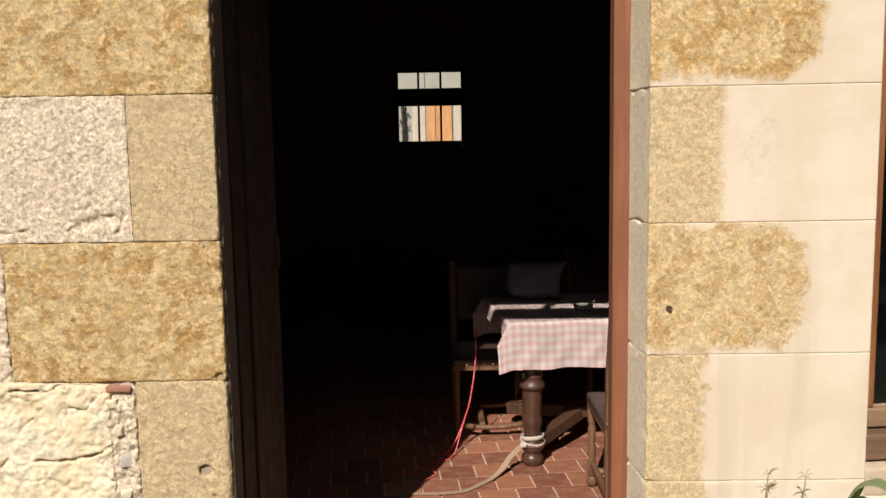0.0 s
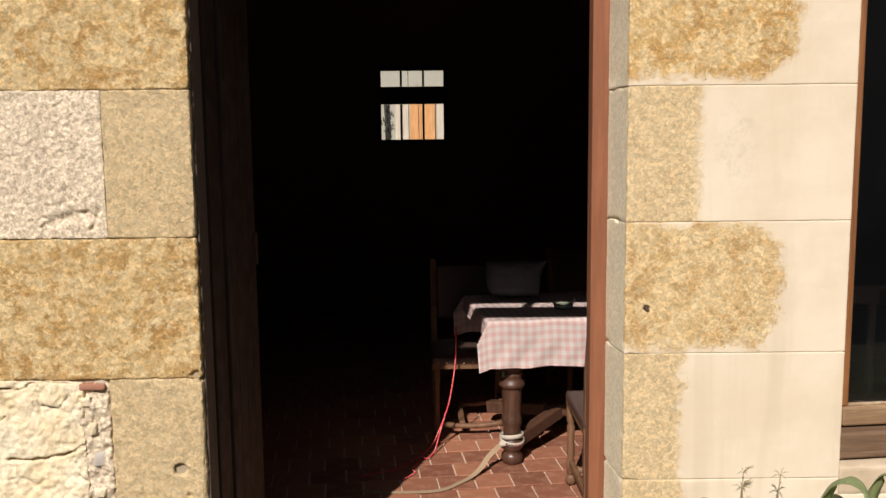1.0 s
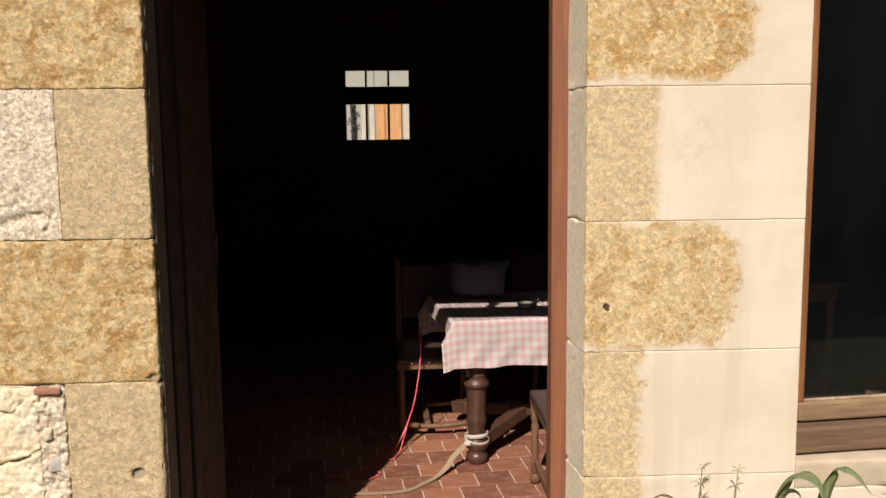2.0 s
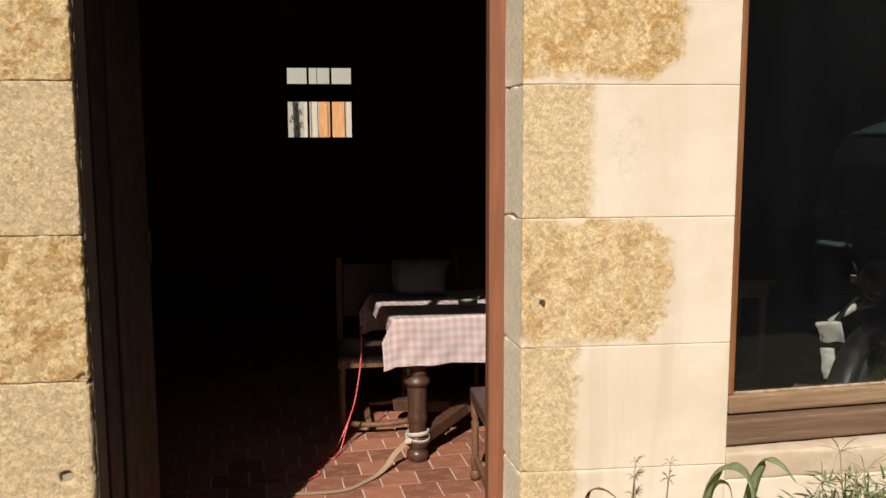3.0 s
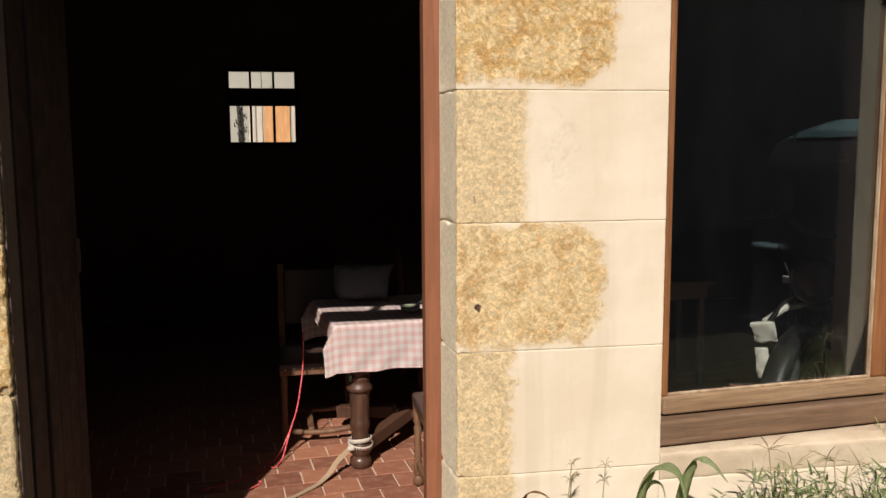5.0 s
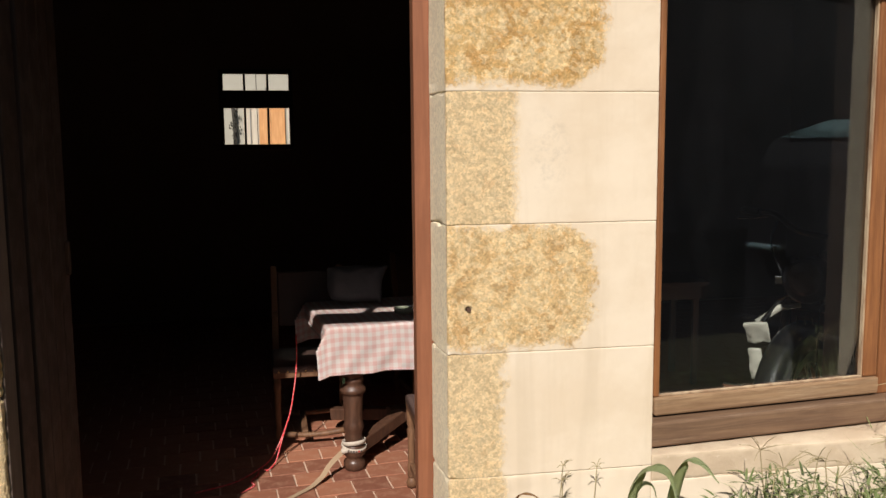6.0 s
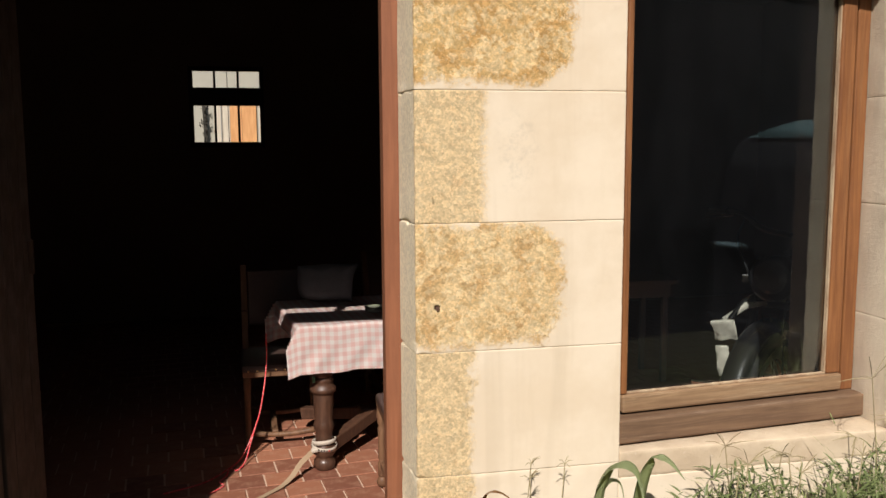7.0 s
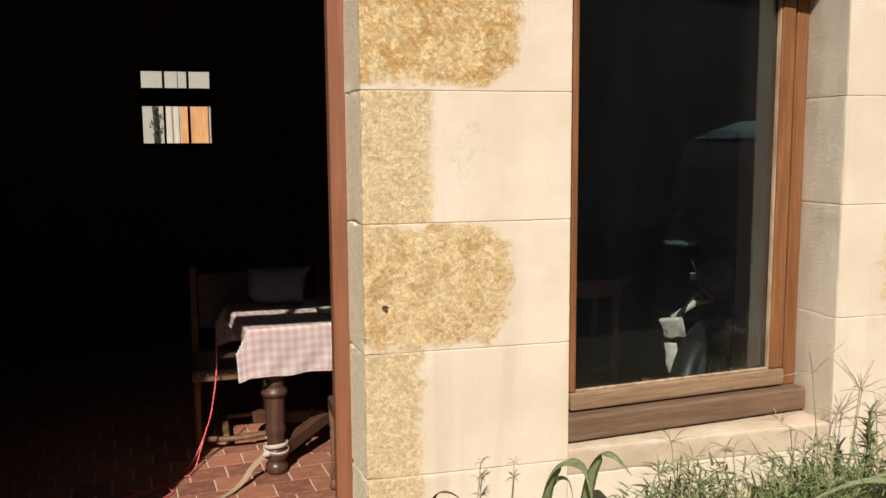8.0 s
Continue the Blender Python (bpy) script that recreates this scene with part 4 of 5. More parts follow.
    part("frame_tube", tube([(-0.2, 0, 0.88), (-0.35, 0, 0.60), (-0.50, 0, 0.33), (-0.85, 0, 0.33), (-1.15, 0, 0.29)], 0.028, 10), M["black"], c)
    part("engine", rough_block("engine", -0.72, -0.42, -0.11, 0.11, 0.20, 0.46, M["chrome"], 0.03, 0.004, 0.03), None, c)
    part("tank", rough_block("tank", -0.66, -0.26, -0.12, 0.12, 0.66, 0.86, M["black"], 0.03, 0.002, 0.07), None, c)
    part("seat", rough_block("seat", -1.25, -0.66, -0.12, 0.12, 0.72, 0.80, M["black"], 0.03, 0.002, 0.03), None, c)
    part("stand", tube([(-0.6, 0.1, 0.22), (-0.62, 0.22, 0.0)], 0.012, 8), M["black"], c)
    return c


bike = moped()
bike.matrix_world = pose(2.005, 1.25, 0, 0, 0, 214) @ Matrix.Scale(1.28, 4)

# ---- side table in the far part of the room ----
M["drab"] = plain("drab_old_paint", (0.20, 0.18, 0.16), 0.7)
side = thing("side_table", "small drab painted table standing in the dark", "table", (1.75, 2.9, 0))
part("tabletop", boxed(0, 0.62, 0, 0.5, 0.72, 0.75, 0.006), M["drab"], side)
part("apron", boxed(0.04, 0.58, 0.04, 0.46, 0.62, 0.72, 0.004), M["drab"], side)
for x in (0.05, 0.53):
    for y in (0.05, 0.41):
        part("leg", boxed(x, x + 0.04, y, y + 0.04, 0, 0.62, 0.004), M["drab"], side)

# ---- van parked along the wall beyond the window, seen in the glass ----
M["van_paint"] = plain("dull_dark_blue_paint", (0.022, 0.024, 0.03), 0.8, 0, 0.08, 0.2)
M["van_glass"] = plain("teal_tinted_glass", (0.26, 0.42, 0.42), 0.15, 0, 0.5, 0.6)
M["van_bumper"] = plain("pale_blue_enamel", (0.42, 0.62, 0.68), 0.3, vary=0.1)
van = thing("van", "dark blue van with a teal-tinted windscreen, parked by the wall", "van", (3.3, -1.55, -0.06))
bm = bmesh.new()
outline = ((0.0, 0.36), (0.0, 1.02), (0.05, 1.60), (0.15, 1.775), (0.50, 1.92), (1.0, 1.94), (4.0, 1.94), (4.15, 1.8), (4.2, 0.36))
sides = [[bm.verts.new((x, y * (0.78 if z > 1.85 else 0.95 if z > 1.2 else 1.0), z)) for x, z in outline] for y in (-0.8, 0.8)]
for k in range(len(outline)):
    n = (k + 1) % len(outline)
    bm.faces.new((sides[0][k], sides[0][n], sides[1][n], sides[1][k]))
bm.faces.new(sides[0])
bm.faces.new(sides[1][::-1])
bmesh.ops.bevel(bm, geom=bm.edges[:], offset=0.03, segments=2, profile=0.5, affect="EDGES")
body = part("body", bm, M["van_paint"], van)
bm = bmesh.new()
rim = [bm.verts.new(p) for p in ((0.14, -0.68, 1.795), (0.14, 0.70, 1.795), (0.44, 0.55, 1.918), (0.44, -0.50, 1.918), (0.28, -0.62, 1.853))]
bm.faces.new(rim)
bmesh.ops.solidify(bm, geom=bm.faces[:], thickness=0.01)
part("windscreen", bm, M["van_glass"], van, "teal-tinted windscreen")
part("bumper", boxed(-0.07, 0.03, -0.72, -0.46, 1.03, 1.065, 0.014), M["van_bumper"], van, "pale blue over-rider bar")
part("bumper", boxed(-0.08, 0.05, -0.80, 0.80, 0.40, 0.54, 0.02), M["van_paint"], van)
for y in (-0.73, -0.45):
    part("headlight", tube([(-0.09, y, 1.047), (-0.06, y, 1.047)], (0.012, 0.022), 12), M["chrome"], van)
part("wiper", tube([(0.26, -0.60, 1.875), (0.34, -0.56, 1.925)], 0.006, 6), M["chrome"], van)
for x in (0.75, 3.45):
    for y in (-0.72, 0.72):
        part("wheel", tube([(x, y - 0.09, 0.32), (x, y + 0.09, 0.32)], 0.32, 24), M["rubber"], van)

# ---- yard seen through the back window ----
M["orange_wood"] = wood("orange_varnished_boards", (0.68, 0.37, 0.16), (0.52, 0.25, 0.10), 0.5, (20, 20, 2))
M["bleached"] = wood("bleached_board", (0.60, 0.53, 0.42), (0.47, 0.40, 0.31), 0.6, (20, 20, 2))
M["bark"] = plain("dark_stem", (0.05, 0.045, 0.035), 0.9)
M["zinc"] = plain("grey_zinc", (0.30, 0.30, 0.28), 0.5)
shutter = thing("shutter", "sunlit orange varnished board shutter on the yard wall", "shutter")
for x0, x1 in ((-1.05, -0.86), (-0.858, -0.625)):
    part("board", boxed(x0, x1, 11.95, 11.995, 0.6, 2.48, 0.005), M["orange_wood"], shutter)
for x0, x1 in ((-1.30, -1.17), (-1.168, -1.052), (-0.585, -0.44)):
    part("board", boxed(x0, x1, 11.955, 11.995, 0.6, 2.48, 0.005), M["bleached"], shutter, "bleached grey board")
part("rail", boxed(-1.2, -0.45, 11.93, 11.95, 0.8, 0.92, 0.004), M["orange_wood"], shutter)
pipe = thing("drainpipe", "thin grey zinc drainpipe on the yard wall", "pipe")
part("pipe", tube([(-1.19, 11.94, -0.06), (-1.19, 11.94, 2.5)], 0.007, 10), M["zinc"], pipe)
pole = thing("pole", "thin leaning iron pole in the back yard", "pole")
part("shaft", tube([(-1.04, 11.5, -0.06), (-1.06, 11.5, 2.9), (-1.10, 11.5, 3.2)], 0.006, 8), M["bark"], pole)
vine = thing("climbing_plant", "dark bare climbing plant against the yard wall", "plant")
part("trunk", tube(smooth_line([(-1.45, 11.9, -0.06), (-1.46, 11.9, 1.2), (-1.44, 11.9, 1.9), (-1.46, 11.9, 2.45)], 5), (0.03), 8), M["bark"], vine)
bm = bmesh.new()
rnd = random.Random(5)
for i in range(90):
    z = rnd.uniform(1.55, 2.42)
    p = Vector((-1.44 + rnd.gauss(0, 0.026) * (1.3 if z > 2.0 else 0.8), 11.88 + rnd.uniform(-0.05, 0.05), z))
    q = Euler((rnd.uniform(0, 6), rnd.uniform(0, 6), rnd.uniform(0, 6))).to_matrix()
    vs = [bm.verts.new(p + q @ Vector(v)) for v in ((-0.03, 0, 0), (0, 0.018, 0), (0.03, 0, 0.006), (0, -0.018, 0))]
    bm.faces.new(vs)
part("crown", bm, M["bark"], vine)

# ---- rubble at the foot of the left wall ----
SPLITS = ((((-1.966, 0.957), (-1.875, 0.951), (-1.825, 0.96), (-1.785, 0.983), (-1.685, 0.972)), 0.006, 0.03),
          (((-1.896, 0.725), (-1.825, 0.725), (-1.725, 0.742), (-1.64, 0.779)), 0.006, 0.035),
          (((-1.981, 0.92), (-1.978, 0.878), (-1.984, 0.831)), 0.004, 0.012),
          (((-1.951, 0.826), (-1.926, 0.847), (-1.891, 0.88)), 0.004, 0.014),
          (((-1.793, 0.962), (-1.797, 0.899), (-1.787, 0.836)), 0.005, 0.018),
          (((-1.785, 0.894), (-1.735, 0.889), (-1.69, 0.933)), 0.006, 0.018),
          (((-1.65, 0.836), (-1.63, 0.847), (-1.617, 0.899)), 0.012, 0.03),
          (((-2.026, 0.92), (-1.966, 0.936), (-1.906, 0.92)), 0.004, 0.01),
          (((-2.006, 0.711), (-1.981, 0.732), (-1.936, 0.711)), 0.004, 0.014),
          (((-1.936, 0.659), (-1.875, 0.669), (-1.81, 0.638)), 0.005, 0.012),
          (((-1.695, 0.742), (-1.675, 0.669), (-1.645, 0.653)), 0.007, 0.02),
          (((-1.665, 0.941), (-1.64, 0.899), (-1.665, 0.847)), 0.005, 0.012))
for x0, x1, z0, z1, seed in ((-2.2, -1.655, 0.50, 0.976, 53), (-2.2, -1.62, 0.245, 0.496, 59), (-2.2, -1.82, 0.0, 0.24, 60)):
    part("stone", rough_block("stone", x0, x1, -0.004, 0.06, z0, z1, M["rubble"], 0.0048, 0.007, 0.006, 12, seed, warp=0.008, grain=0.0016, cracks=SPLITS if seed == 53 else (), chips=0.010), None, wall_front)
part("mortar_fill", rough_block("mortar_fill", -1.70, -1.578, 0.006, 0.05, 0.50, 0.972, M["roughcast"], 0.005, 0.010, 0.006, 25, 56, grain=0.006), None, wall_front, "crumbly pale mortar")
for x0, x1, z0, z1, seed in ((-1.67, -1.625, 0.895, 0.93, 54), (-1.65, -1.61, 0.80, 0.835, 55), (-1.645, -1.60, 0.60, 0.64, 58)):
    part("stone", rough_block("stone", x0, x1, -0.008, 0.05, z0, z1, M["rubble"], 0.006, 0.008, 0.014, 16, seed, warp=0.02), None, wall_front)
M["pebble"] = plain("grey_pebble", (0.46, 0.41, 0.36), 0.9)
part("stone", rough_block("stone", -1.64, -1.59, -0.004, 0.05, 0.70, 0.755, M["pebble"], 0.008, 0.006, 0.018, 12, 61, warp=0.01), None, wall_front, "small grey stone")
M["brick"] = plain("old_red_brick", (0.34, 0.16, 0.10), 0.9)
part("brick", rough_block("brick", -1.665, -1.585, -0.004, 0.05, 0.946, 0.967, M["brick"], 0.006, 0.003, 0.004, 14, 62), None, wall_front, "sliver of red brick")
M["rust"] = plain("rusty_iron", (0.10, 0.055, 0.035), 0.85)
part("iron_pin", tube([(0.067, -0.006, 1.181), (0.067, 0.03, 1.18)], (0.006, 0.007), 8), M["rust"], wall_front, "rusty cut-off iron pin")

# ---- plants along the wall ----
def leaf_mat(name, a, b, rough=0.5):
    k = Mat(name, rough, spec=0.35)
    k.colour(k.mix(k.ramp(k.noise(9, 5), 0.35, 0.7), a, b))
    k.b.inputs["Transmission Weight"].default_value = 0.0
    return k.m


M["strap_leaf"] = leaf_mat("strap_leaf_green", (0.33, 0.38, 0.18), (0.40, 0.44, 0.25))
M["grass"] = leaf_mat("grass_green", (0.29, 0.315, 0.12), (0.125, 0.165, 0.055))
M["straw"] = leaf_mat("dry_straw", (0.36, 0.30, 0.17), (0.24, 0.18, 0.10), 0.8)
M["weed"] = leaf_mat("weed_leaf", (0.09, 0.122, 0.038), (0.17, 0.20, 0.078))


def blade(bm, base, lean, height, width, droop, n=5, fold=0.25):
    """A tapering blade that rises and bends over."""
    lean = Vector((lean[0], lean[1], 0))
    side = Vector((-lean.y, lean.x, 0)).normalized() if lean.length > 1e-6 else Vector((1, 0, 0))
    rows = []
    for i in range(n + 1):
        t = i / n
        p = Vector(base) + lean * (t + droop * t * t) + Vector((0, 0, height * (t - droop * 0.75 * t ** 3)))
        w = width * (1 - t) ** 0.6 * (0.75 + 0.5 * t)
        rows.append([bm.verts.new(p - side * w / 2 + Vector((0, 0, w * fold))), bm.verts.new(p), bm.verts.new(p + side * w / 2 + Vector((0, 0, w * fold)))] if i < n else [bm.verts.new(p)])
    for a, b in zip(rows, rows[1:]):
        if len(b) == 3:
            bm.faces.new((a[0], a[1], b[1], b[0]))
            bm.faces.new((a[1], a[2], b[2], b[1]))
        else:
            bm.faces.new((a[0], a[1], b[0]))
            bm.faces.new((a[1], a[2], b[0]))


GY = -0.06
rnd = random.Random(11)
lily = thing("strap_leaved_plant", "clump of broad arching grey-green strap leaves by the wall", "plant", (0.62, -0.28, 0))
def arc_leaf(parent, pts, width, lean=0.5, mat="strap_leaf"):
    """A broad leaf that arches through pts, channelled along its middle and tapering to its tip."""
    line = smooth_line(pts, 7)
    bm = bmesh.new()
    rows, n = [], len(line)
    for i, p in enumerate(line):
        t = i / (n - 1)
        d = (line[min(i + 1, n - 1)] - line[max(i - 1, 0)]).normalized()
        side = Vector((math.sin(lean), math.cos(lean), 0))
        side = (side - d * side.dot(d)).normalized()
        up = side.cross(d)
        w = width * (0.75 + 0.4 * math.sin(math.pi * min(1, t * 1.3))) * (1 - t ** 3) + 0.001
        rows.append([bm.verts.new(p + side * w * k / 2 + up * w * 0.22 * abs(k)) for k in (-1, -0.5, 0, 0.5, 1)])
    for a, b in zip(rows, rows[1:]):
        for k in range(4):
            bm.faces.new((a[k], a[k + 1], b[k + 1], b[k]))
    bmesh.ops.solidify(bm, geom=bm.faces[:], thickness=0.0012)
    return part("leaf", bm, M[mat], parent, smooth=True)


for pts, w, lean in ((((-0.08, 0, GY), (-0.14, 0, 0.45), (-0.145, 0, 0.64), (-0.115, -0.01, 0.735), (-0.065, -0.015, 0.760), (-0.02, -0.02, 0.735), (0.0, -0.03, 0.66), (0.005, -0.03, 0.55)), 0.058, 0.9),
                     (((-0.02, 0.03, GY), (-0.02, 0.03, 0.45), (0.0, 0.02, 0.66), (0.03, 0.015, 0.745), (0.065, 0.01, 0.762), (0.10, 0.0, 0.74), (0.14, -0.01, 0.685)), 0.055, 1.1),
                     (((-0.05, 0.05, GY), (-0.10, 0.05, 0.42), (-0.12, 0.05, 0.60), (-0.085, 0.05, 0.68), (-0.04, 0.05, 0.67), (-0.02, 0.05, 0.58)), 0.045, 0.4),
                     (((0.02, -0.04, GY), (0.05, -0.06, 0.4), (0.07, -0.08, 0.57), (0.11, -0.10, 0.63), (0.16, -0.12, 0.60), (0.20, -0.14, 0.5)), 0.04, 0.8),
                     (((-0.04, -0.04, GY), (-0.12, -0.08, 0.4), (-0.18, -0.10, 0.55), (-0.23, -0.12, 0.58), (-0.28, -0.14, 0.5)), 0.04, 0.8)):
    arc_leaf(lily, pts, w, lean)
broad = thing("broad_leaved_plant", "low plant with broad pale green arching leaves", "plant", (1.62, -0.55, 0))
for pts, w in ((((0, 0, GY), (-0.03, 0, 0.45), (-0.10, 0.02, 0.64), (-0.22, 0.03, 0.685), (-0.37, 0.04, 0.655), (-0.46, 0.05, 0.60)), 0.045), (((0, 0, GY), (0.05, 0.02, 0.38), (0.0, 0.03, 0.60), (-0.08, 0.06, 0.68), (-0.2, 0.07, 0.665), (-0.30, 0.08, 0.60)), 0.04),
               (((0, 0, GY), (0.06, 0, 0.40), (0.15, -0.02, 0.56), (0.26, -0.04, 0.58), (0.36, -0.06, 0.5)), 0.045)):
    arc_leaf(broad, pts, w, 0.6)


def tufts(n, xs, ys, top, spread, width):
    """Grass blades in loose tufts; top gives the height of the tuft at x."""
    bm = bmesh.new()
    for i in range(n // 14):
        cx, cy = xs[0] + (xs[1] - xs[0]) * rnd.random() ** 0.75, ys[0] + (ys[1] - ys[0]) * rnd.random()
        h0 = top(cx) + rnd.gauss(0, 0.06)
        for k in range(14):
            a = rnd.uniform(0, 6.283)
            l = rnd.uniform(0.3, 1.0) * spread
            h = (h0 - GY) * rnd.uniform(0.7, 1.2)
            blade(bm, (cx + rnd.gauss(0, 0.025), cy + rnd.gauss(0, 0.025), GY), (l * math.cos(a), l * math.sin(a) * 0.7 - 0.02), h * 1.25, rnd.uniform(*width), rnd.uniform(0.35, 0.95), 6)
    return bm


def grass_top(x):
    return 0.545 + 0.135 * min(1.0, max(0.0, (x - 0.8) / 0.85))


tagged(part("grass", tufts(8400, (0.84, 2.5), (-0.62, -0.12), lambda x: grass_top(x) - 0.03, 0.40, (0.004, 0.011)), M["grass"]), "rank green grass growing along the wall", "grass", kind="stuff")
tagged(part("dry_grass", tufts(900, (0.9, 2.4), (-0.5, -0.12), lambda x: grass_top(x) + 0.01, 0.34, (0.003, 0.005)), M["straw"]), "dry straw-coloured grass blades among the green", "grass", kind="stuff")


def seed_stalk(at, h, lean, spread, thick=0.0018):
    s = thing("seed_stalk", "thin dry grass stalk with fingered seed heads", "grass stalk", (at[0], at[1], GY), group="seed stalks by the wall")
    top = Vector((lean[0], lean[1], h - GY))
    part("stem", tube(smooth_line([(0, 0, 0), (lean[0] * 0.3, lean[1] * 0.3, top.z * 0.55), top], 5), thick, 5), M["straw"], s)
    for k in range(rnd.randint(6, 9)):
        a = rnd.uniform(0, 6.283)
        e = rnd.uniform(-0.3, 1.0)
        r = spread * rnd.uniform(0.7, 1.2)
        tip = top + Vector((r * math.cos(a), r * math.sin(a) * 0.6, r * e))
        part("finger", tube([top, (top + tip) / 2 + Vector((0, 0, 0.006)), tip], (0.0009, 0.0014, 0.0006), 5), M["straw"], s)
    return s


for x, y, h, lx, sp in ((0.94, -0.25, 0.70, 0.05, 0.07), (1.00, -0.2, 0.745, -0.06, 0.09), (1.05, -0.24, 0.72, 0.06, 0.09), (1.08, -0.3, 0.68, 0.06, 0.07), (1.20, -0.22, 0.70, -0.05, 0.07), (1.30, -0.3, 0.72, 0.05, 0.06),
                        (1.52, -0.2, 0.93, -0.07, 0.12), (1.56, -0.22, 0.87, 0.06, 0.11), (1.46, -0.25, 0.80, 0.05, 0.08), (1.62, -0.15, 0.84, 0.07, 0.10), (1.66, -0.3, 0.80, -0.04, 0.09), (1.74, -0.2, 0.86, 0.05, 0.10), (1.34, -0.2, 0.74, 0.06, 0.08), (1.37, -0.35, 0.70, 0.05, 0.05), (0.88, -0.3, 0.70, 0.05, 0.04),
                        (0.30, -0.10, 0.70, 0.04, 0.03), (0.36, -0.12, 0.66, -0.03, 0.03), (0.42, -0.10, 0.69, 0.03, 0.03)):
    seed_stalk((x, y), h, (lx, 0.0), sp)
for x, y, h in ((1.62, -0.24, 0.80), (1.68, -0.33, 0.74), (1.76, -0.25, 0.86), (1.86, -0.3, 0.9), (1.58, -0.40, 0.66)):
    w = thing("weed", "leafy dark green weed growing by the wall", "weed", (x, y, GY), group="weeds by the wall")
    H = h - GY
    part("stem", tube(smooth_line([(0, 0, 0), (0.01, 0, H * 0.5), (0.03, 0, H)], 5), 0.003, 6), M["weed"], w)
    bm = bmesh.new()
    for i in range(90):
        t = 0.35 + 0.65 * rnd.random()
        a = rnd.uniform(0, 6.283)
        l = rnd.uniform(0.03, 0.10) * (1.3 - t) * 1.6
        blade(bm, (0.03 * t, 0, H * t), (l * math.cos(a), l * math.sin(a)), rnd.uniform(-0.02, 0.05), 0.014, 0.3, 3)
    part("foliage", bm, M["weed"], w)
M["brown_leaf"] = leaf_mat("withered_leaf", (0.34, 0.19, 0.08), (0.22, 0.12, 0.055), 0.7)
for x, y, h in ((0.82, -0.24, 0.62), (0.90, -0.30, 0.60), (0.95, -0.22, 0.66), (1.06, -0.20, 0.66), (1.22, -0.40, 0.58), (1.36, -0.24, 0.66), (1.02, -0.30, 0.60), (1.16, -0.26, 0.63), (1.30, -0.32, 0.62), (1.44, -0.30, 0.66), (1.52, -0.24, 0.70), (1.72, -0.42, 0.66), (1.80, -0.36, 0.72)):
    w = thing("weed", "bushy green weed among the grass by the wall", "weed", (x, y, GY), group="weeds by the wall")
    H = h - GY
    for k in range(4):
        a = rnd.uniform(0, 6.283)
        part("stem", tube(smooth_line([(0, 0, 0), (0.02 * math.cos(a), 0.02 * math.sin(a), H * 0.5), (0.07 * math.cos(a), 0.07 * math.sin(a), H * rnd.uniform(0.85, 1.0))], 4), 0.002, 5), M["weed"], w)
    bm = bmesh.new()
    for i in range(210):
        t = 0.5 + 0.5 * rnd.random()
        a, r = rnd.uniform(0, 6.283), 0.09 * rnd.random() ** 0.5
        b = rnd.uniform(0, 6.283)
        l = rnd.uniform(0.02, 0.055)
        blade(bm, (r * math.cos(a), r * math.sin(a), H * t), (l * math.cos(b), l * math.sin(b)), rnd.uniform(-0.01, 0.045), rnd.uniform(0.006, 0.014), 0.3, 3)
    part("foliage", bm, M["weed"], w)
dry = thing("withered_plant", "withered plant with curled brown leaves at the foot of the wall", "plant", (0.20, -0.14, 0))
arc_leaf(dry, ((0.0, 0, GY), (-0.03, 0, 0.45), (-0.03, 0, 0.60), (-0.005, 0, 0.638), (0.035, 0, 0.632), (0.075, -0.01, 0.60)), 0.022, 0.9, "brown_leaf")
arc_leaf(dry, ((0.02, 0, GY), (0.03, 0, 0.40), (0.0, -0.01, 0.57), (-0.05, -0.02, 0.602), (-0.10, -0.02, 0.585)), 0.02, 0.7, "brown_leaf")

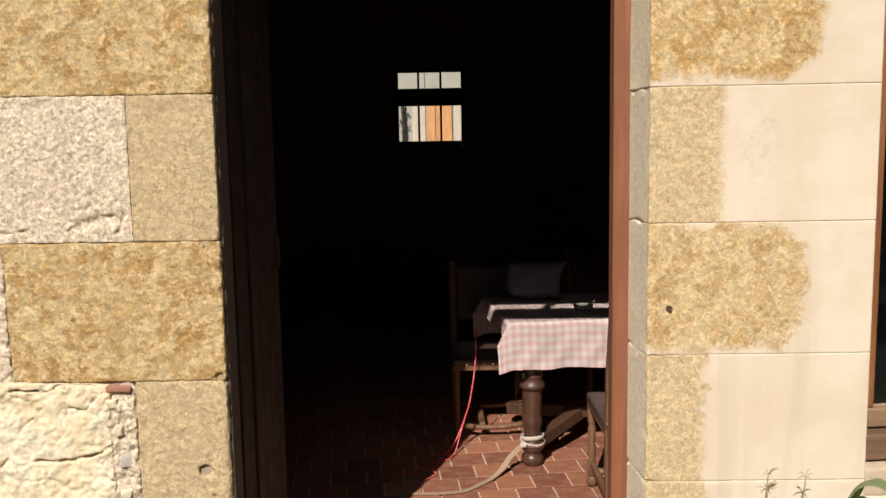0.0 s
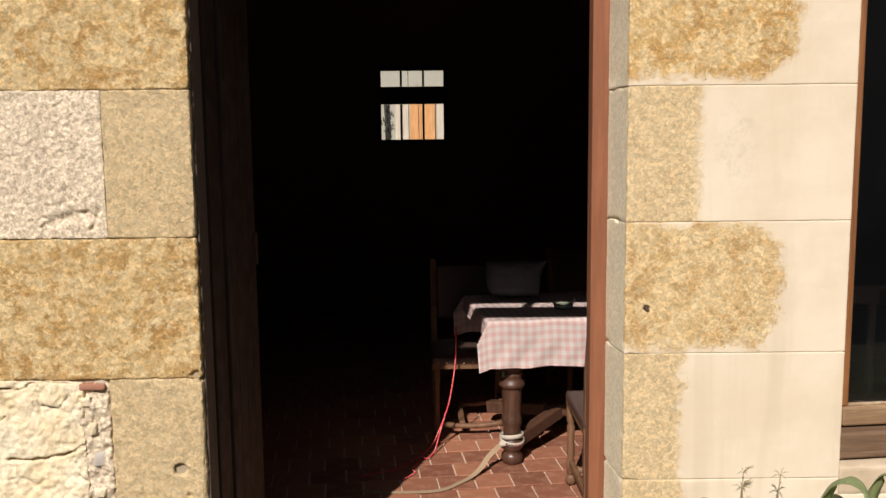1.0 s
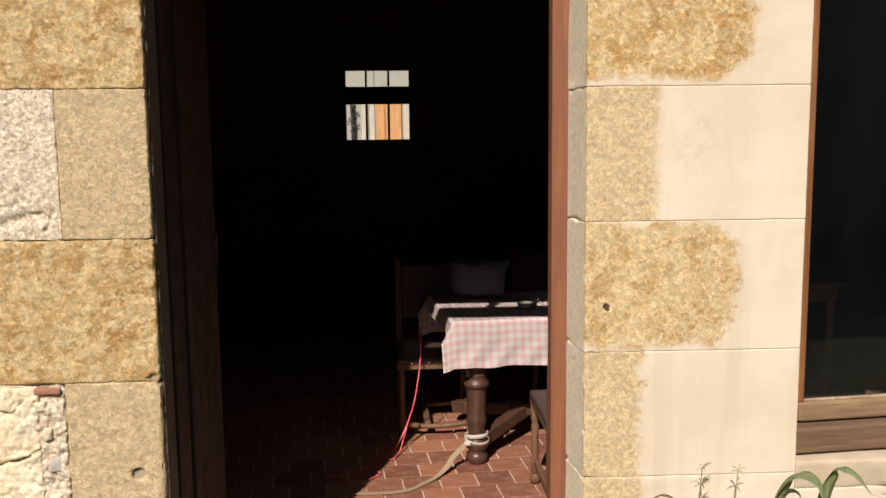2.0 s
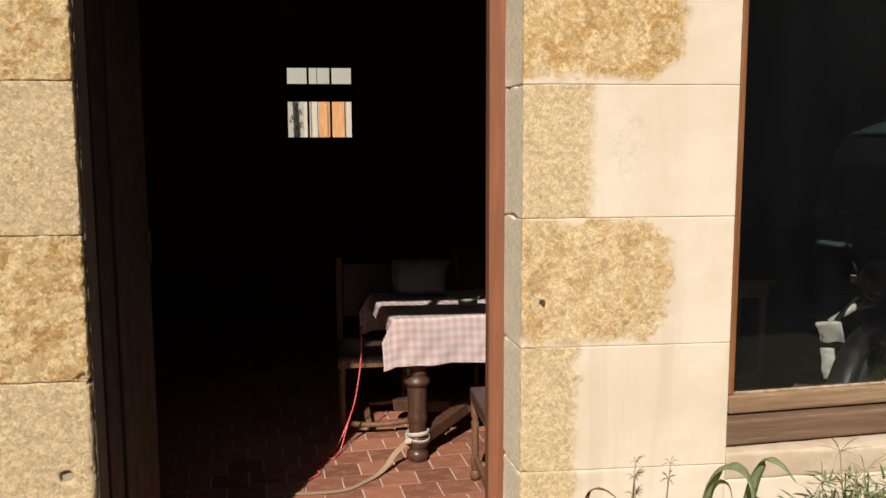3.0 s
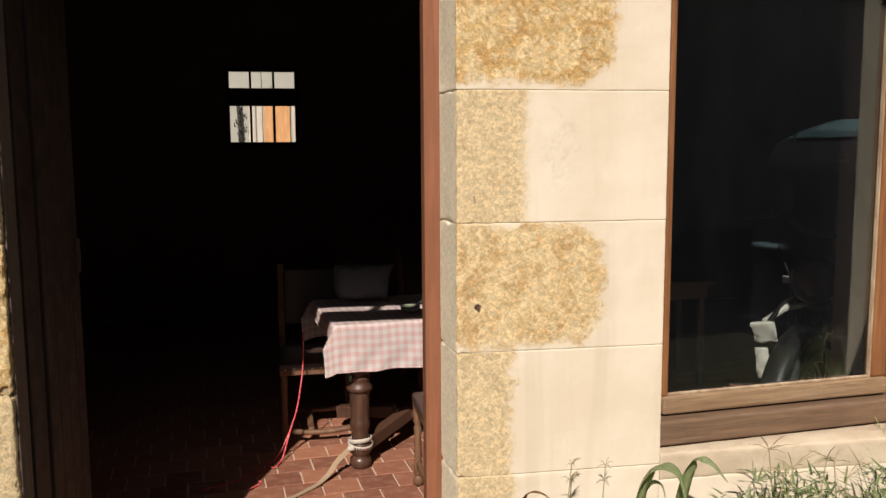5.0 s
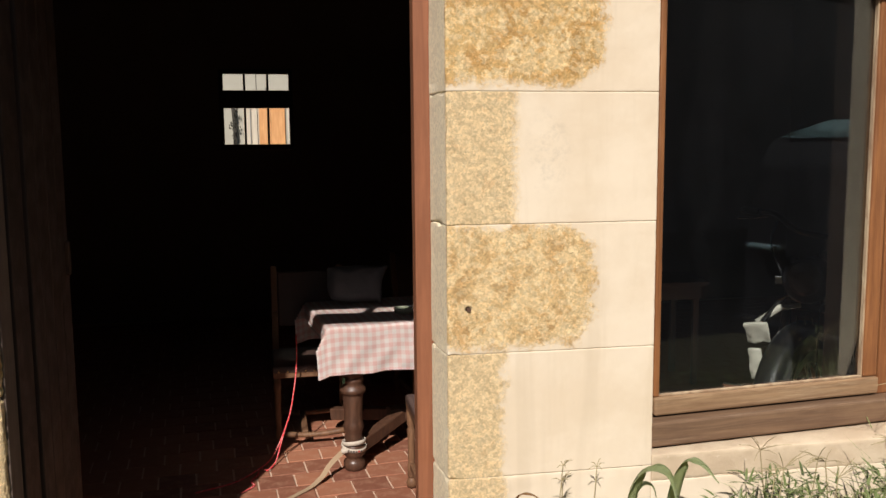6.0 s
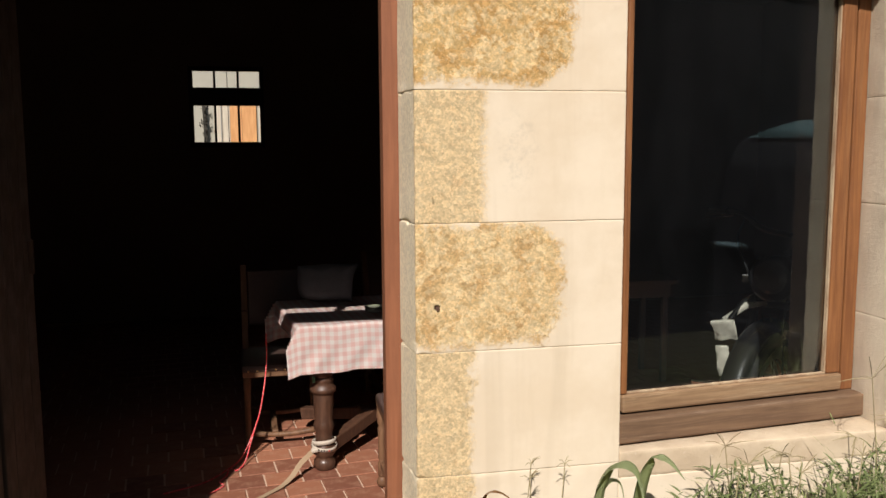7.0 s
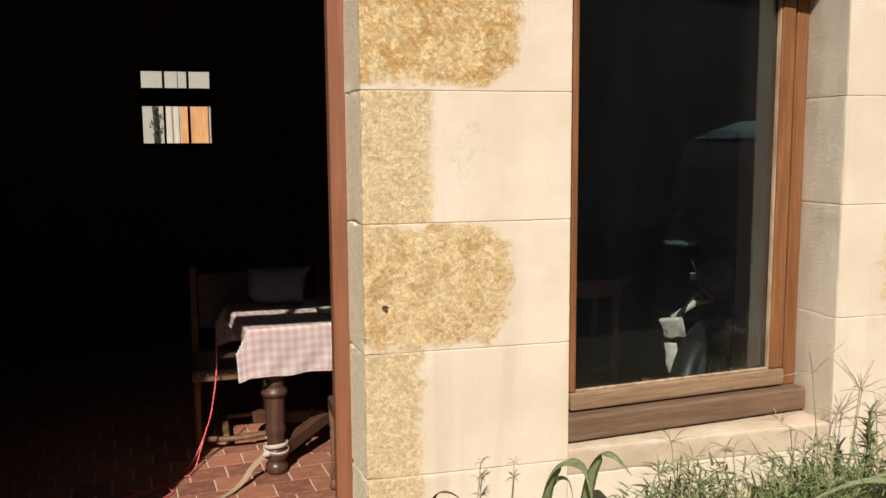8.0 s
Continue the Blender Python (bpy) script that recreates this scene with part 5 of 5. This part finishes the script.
# ---- floor tiles ----
tile_rnd = random.Random(3)
TW, TD, TROT = 0.187, 0.170, 6.5
tiles = []
for k in range(4):
    bm = boxed(-TW / 2 + 0.0045, TW / 2 - 0.0045, -TD / 2 + 0.0045, TD / 2 - 0.0045, -0.012, 0.0, 0.003, seg=1)
    for v in bm.verts:
        v.co += Vector((tile_rnd.uniform(-1, 1) * 0.0015, tile_rnd.uniform(-1, 1) * 0.0015, 0))
    me = bpy.data.meshes.new("tile")
    bmesh.ops.recalc_face_normals(bm, faces=bm.faces)
    bm.to_mesh(me)
    bm.free()
    me.materials.append(M["tile"])
    tiles.append(me)
frame_t = pose(-0.385, 1.475, 0, 0, 0, TROT)
rest_v, rest_f = [], []
near = 0
for r in range(-14, 36):
    for c in range(-26, 34):
        p = frame_t @ Vector(((c + 0.5 + (0.5 if r % 2 else 0) + 0.06 * math.sin(r * 2.1)) * TW, (r + 0.5) * TD, 0))
        if not (-3.95 < p.x < 4.95 and 0.5 < p.y < 6.1):
            continue
        if -1.15 < p.x < 0.62 and 0.7 < p.y < 2.75 and near < 300:
            near += 1
            ob = part("tile", tiles[tile_rnd.randrange(4)], None, floor)
            ob.matrix_world = Matrix.Translation(p + Vector((0, 0, tile_rnd.uniform(-0.0012, 0.0012)))) @ pose(0, 0, 0, tile_rnd.gauss(0, 0.25), tile_rnd.gauss(0, 0.25), TROT + tile_rnd.gauss(0, 0.4) + 180 * tile_rnd.randrange(2))
        else:
            n0 = len(rest_v)
            q = pose(*p, 0, 0, TROT)
            for z, o in ((-0.01, 0.004), (-0.001, 0.005)):
                rest_v += [q @ Vector((sx * (TW / 2 - o), sy * (TD / 2 - o), z)) for sx, sy in ((-1, -1), (1, -1), (1, 1), (-1, 1))]
            rest_f += [(n0 + 4, n0 + 5, n0 + 6, n0 + 7)] + [(n0 + i, n0 + (i + 1) % 4, n0 + 4 + (i + 1) % 4, n0 + 4 + i) for i in range(4)]
tagged(part("tiles", mesh_of("tiles", rest_v, rest_f, M["tile"]), None, floor), kind="stuff")
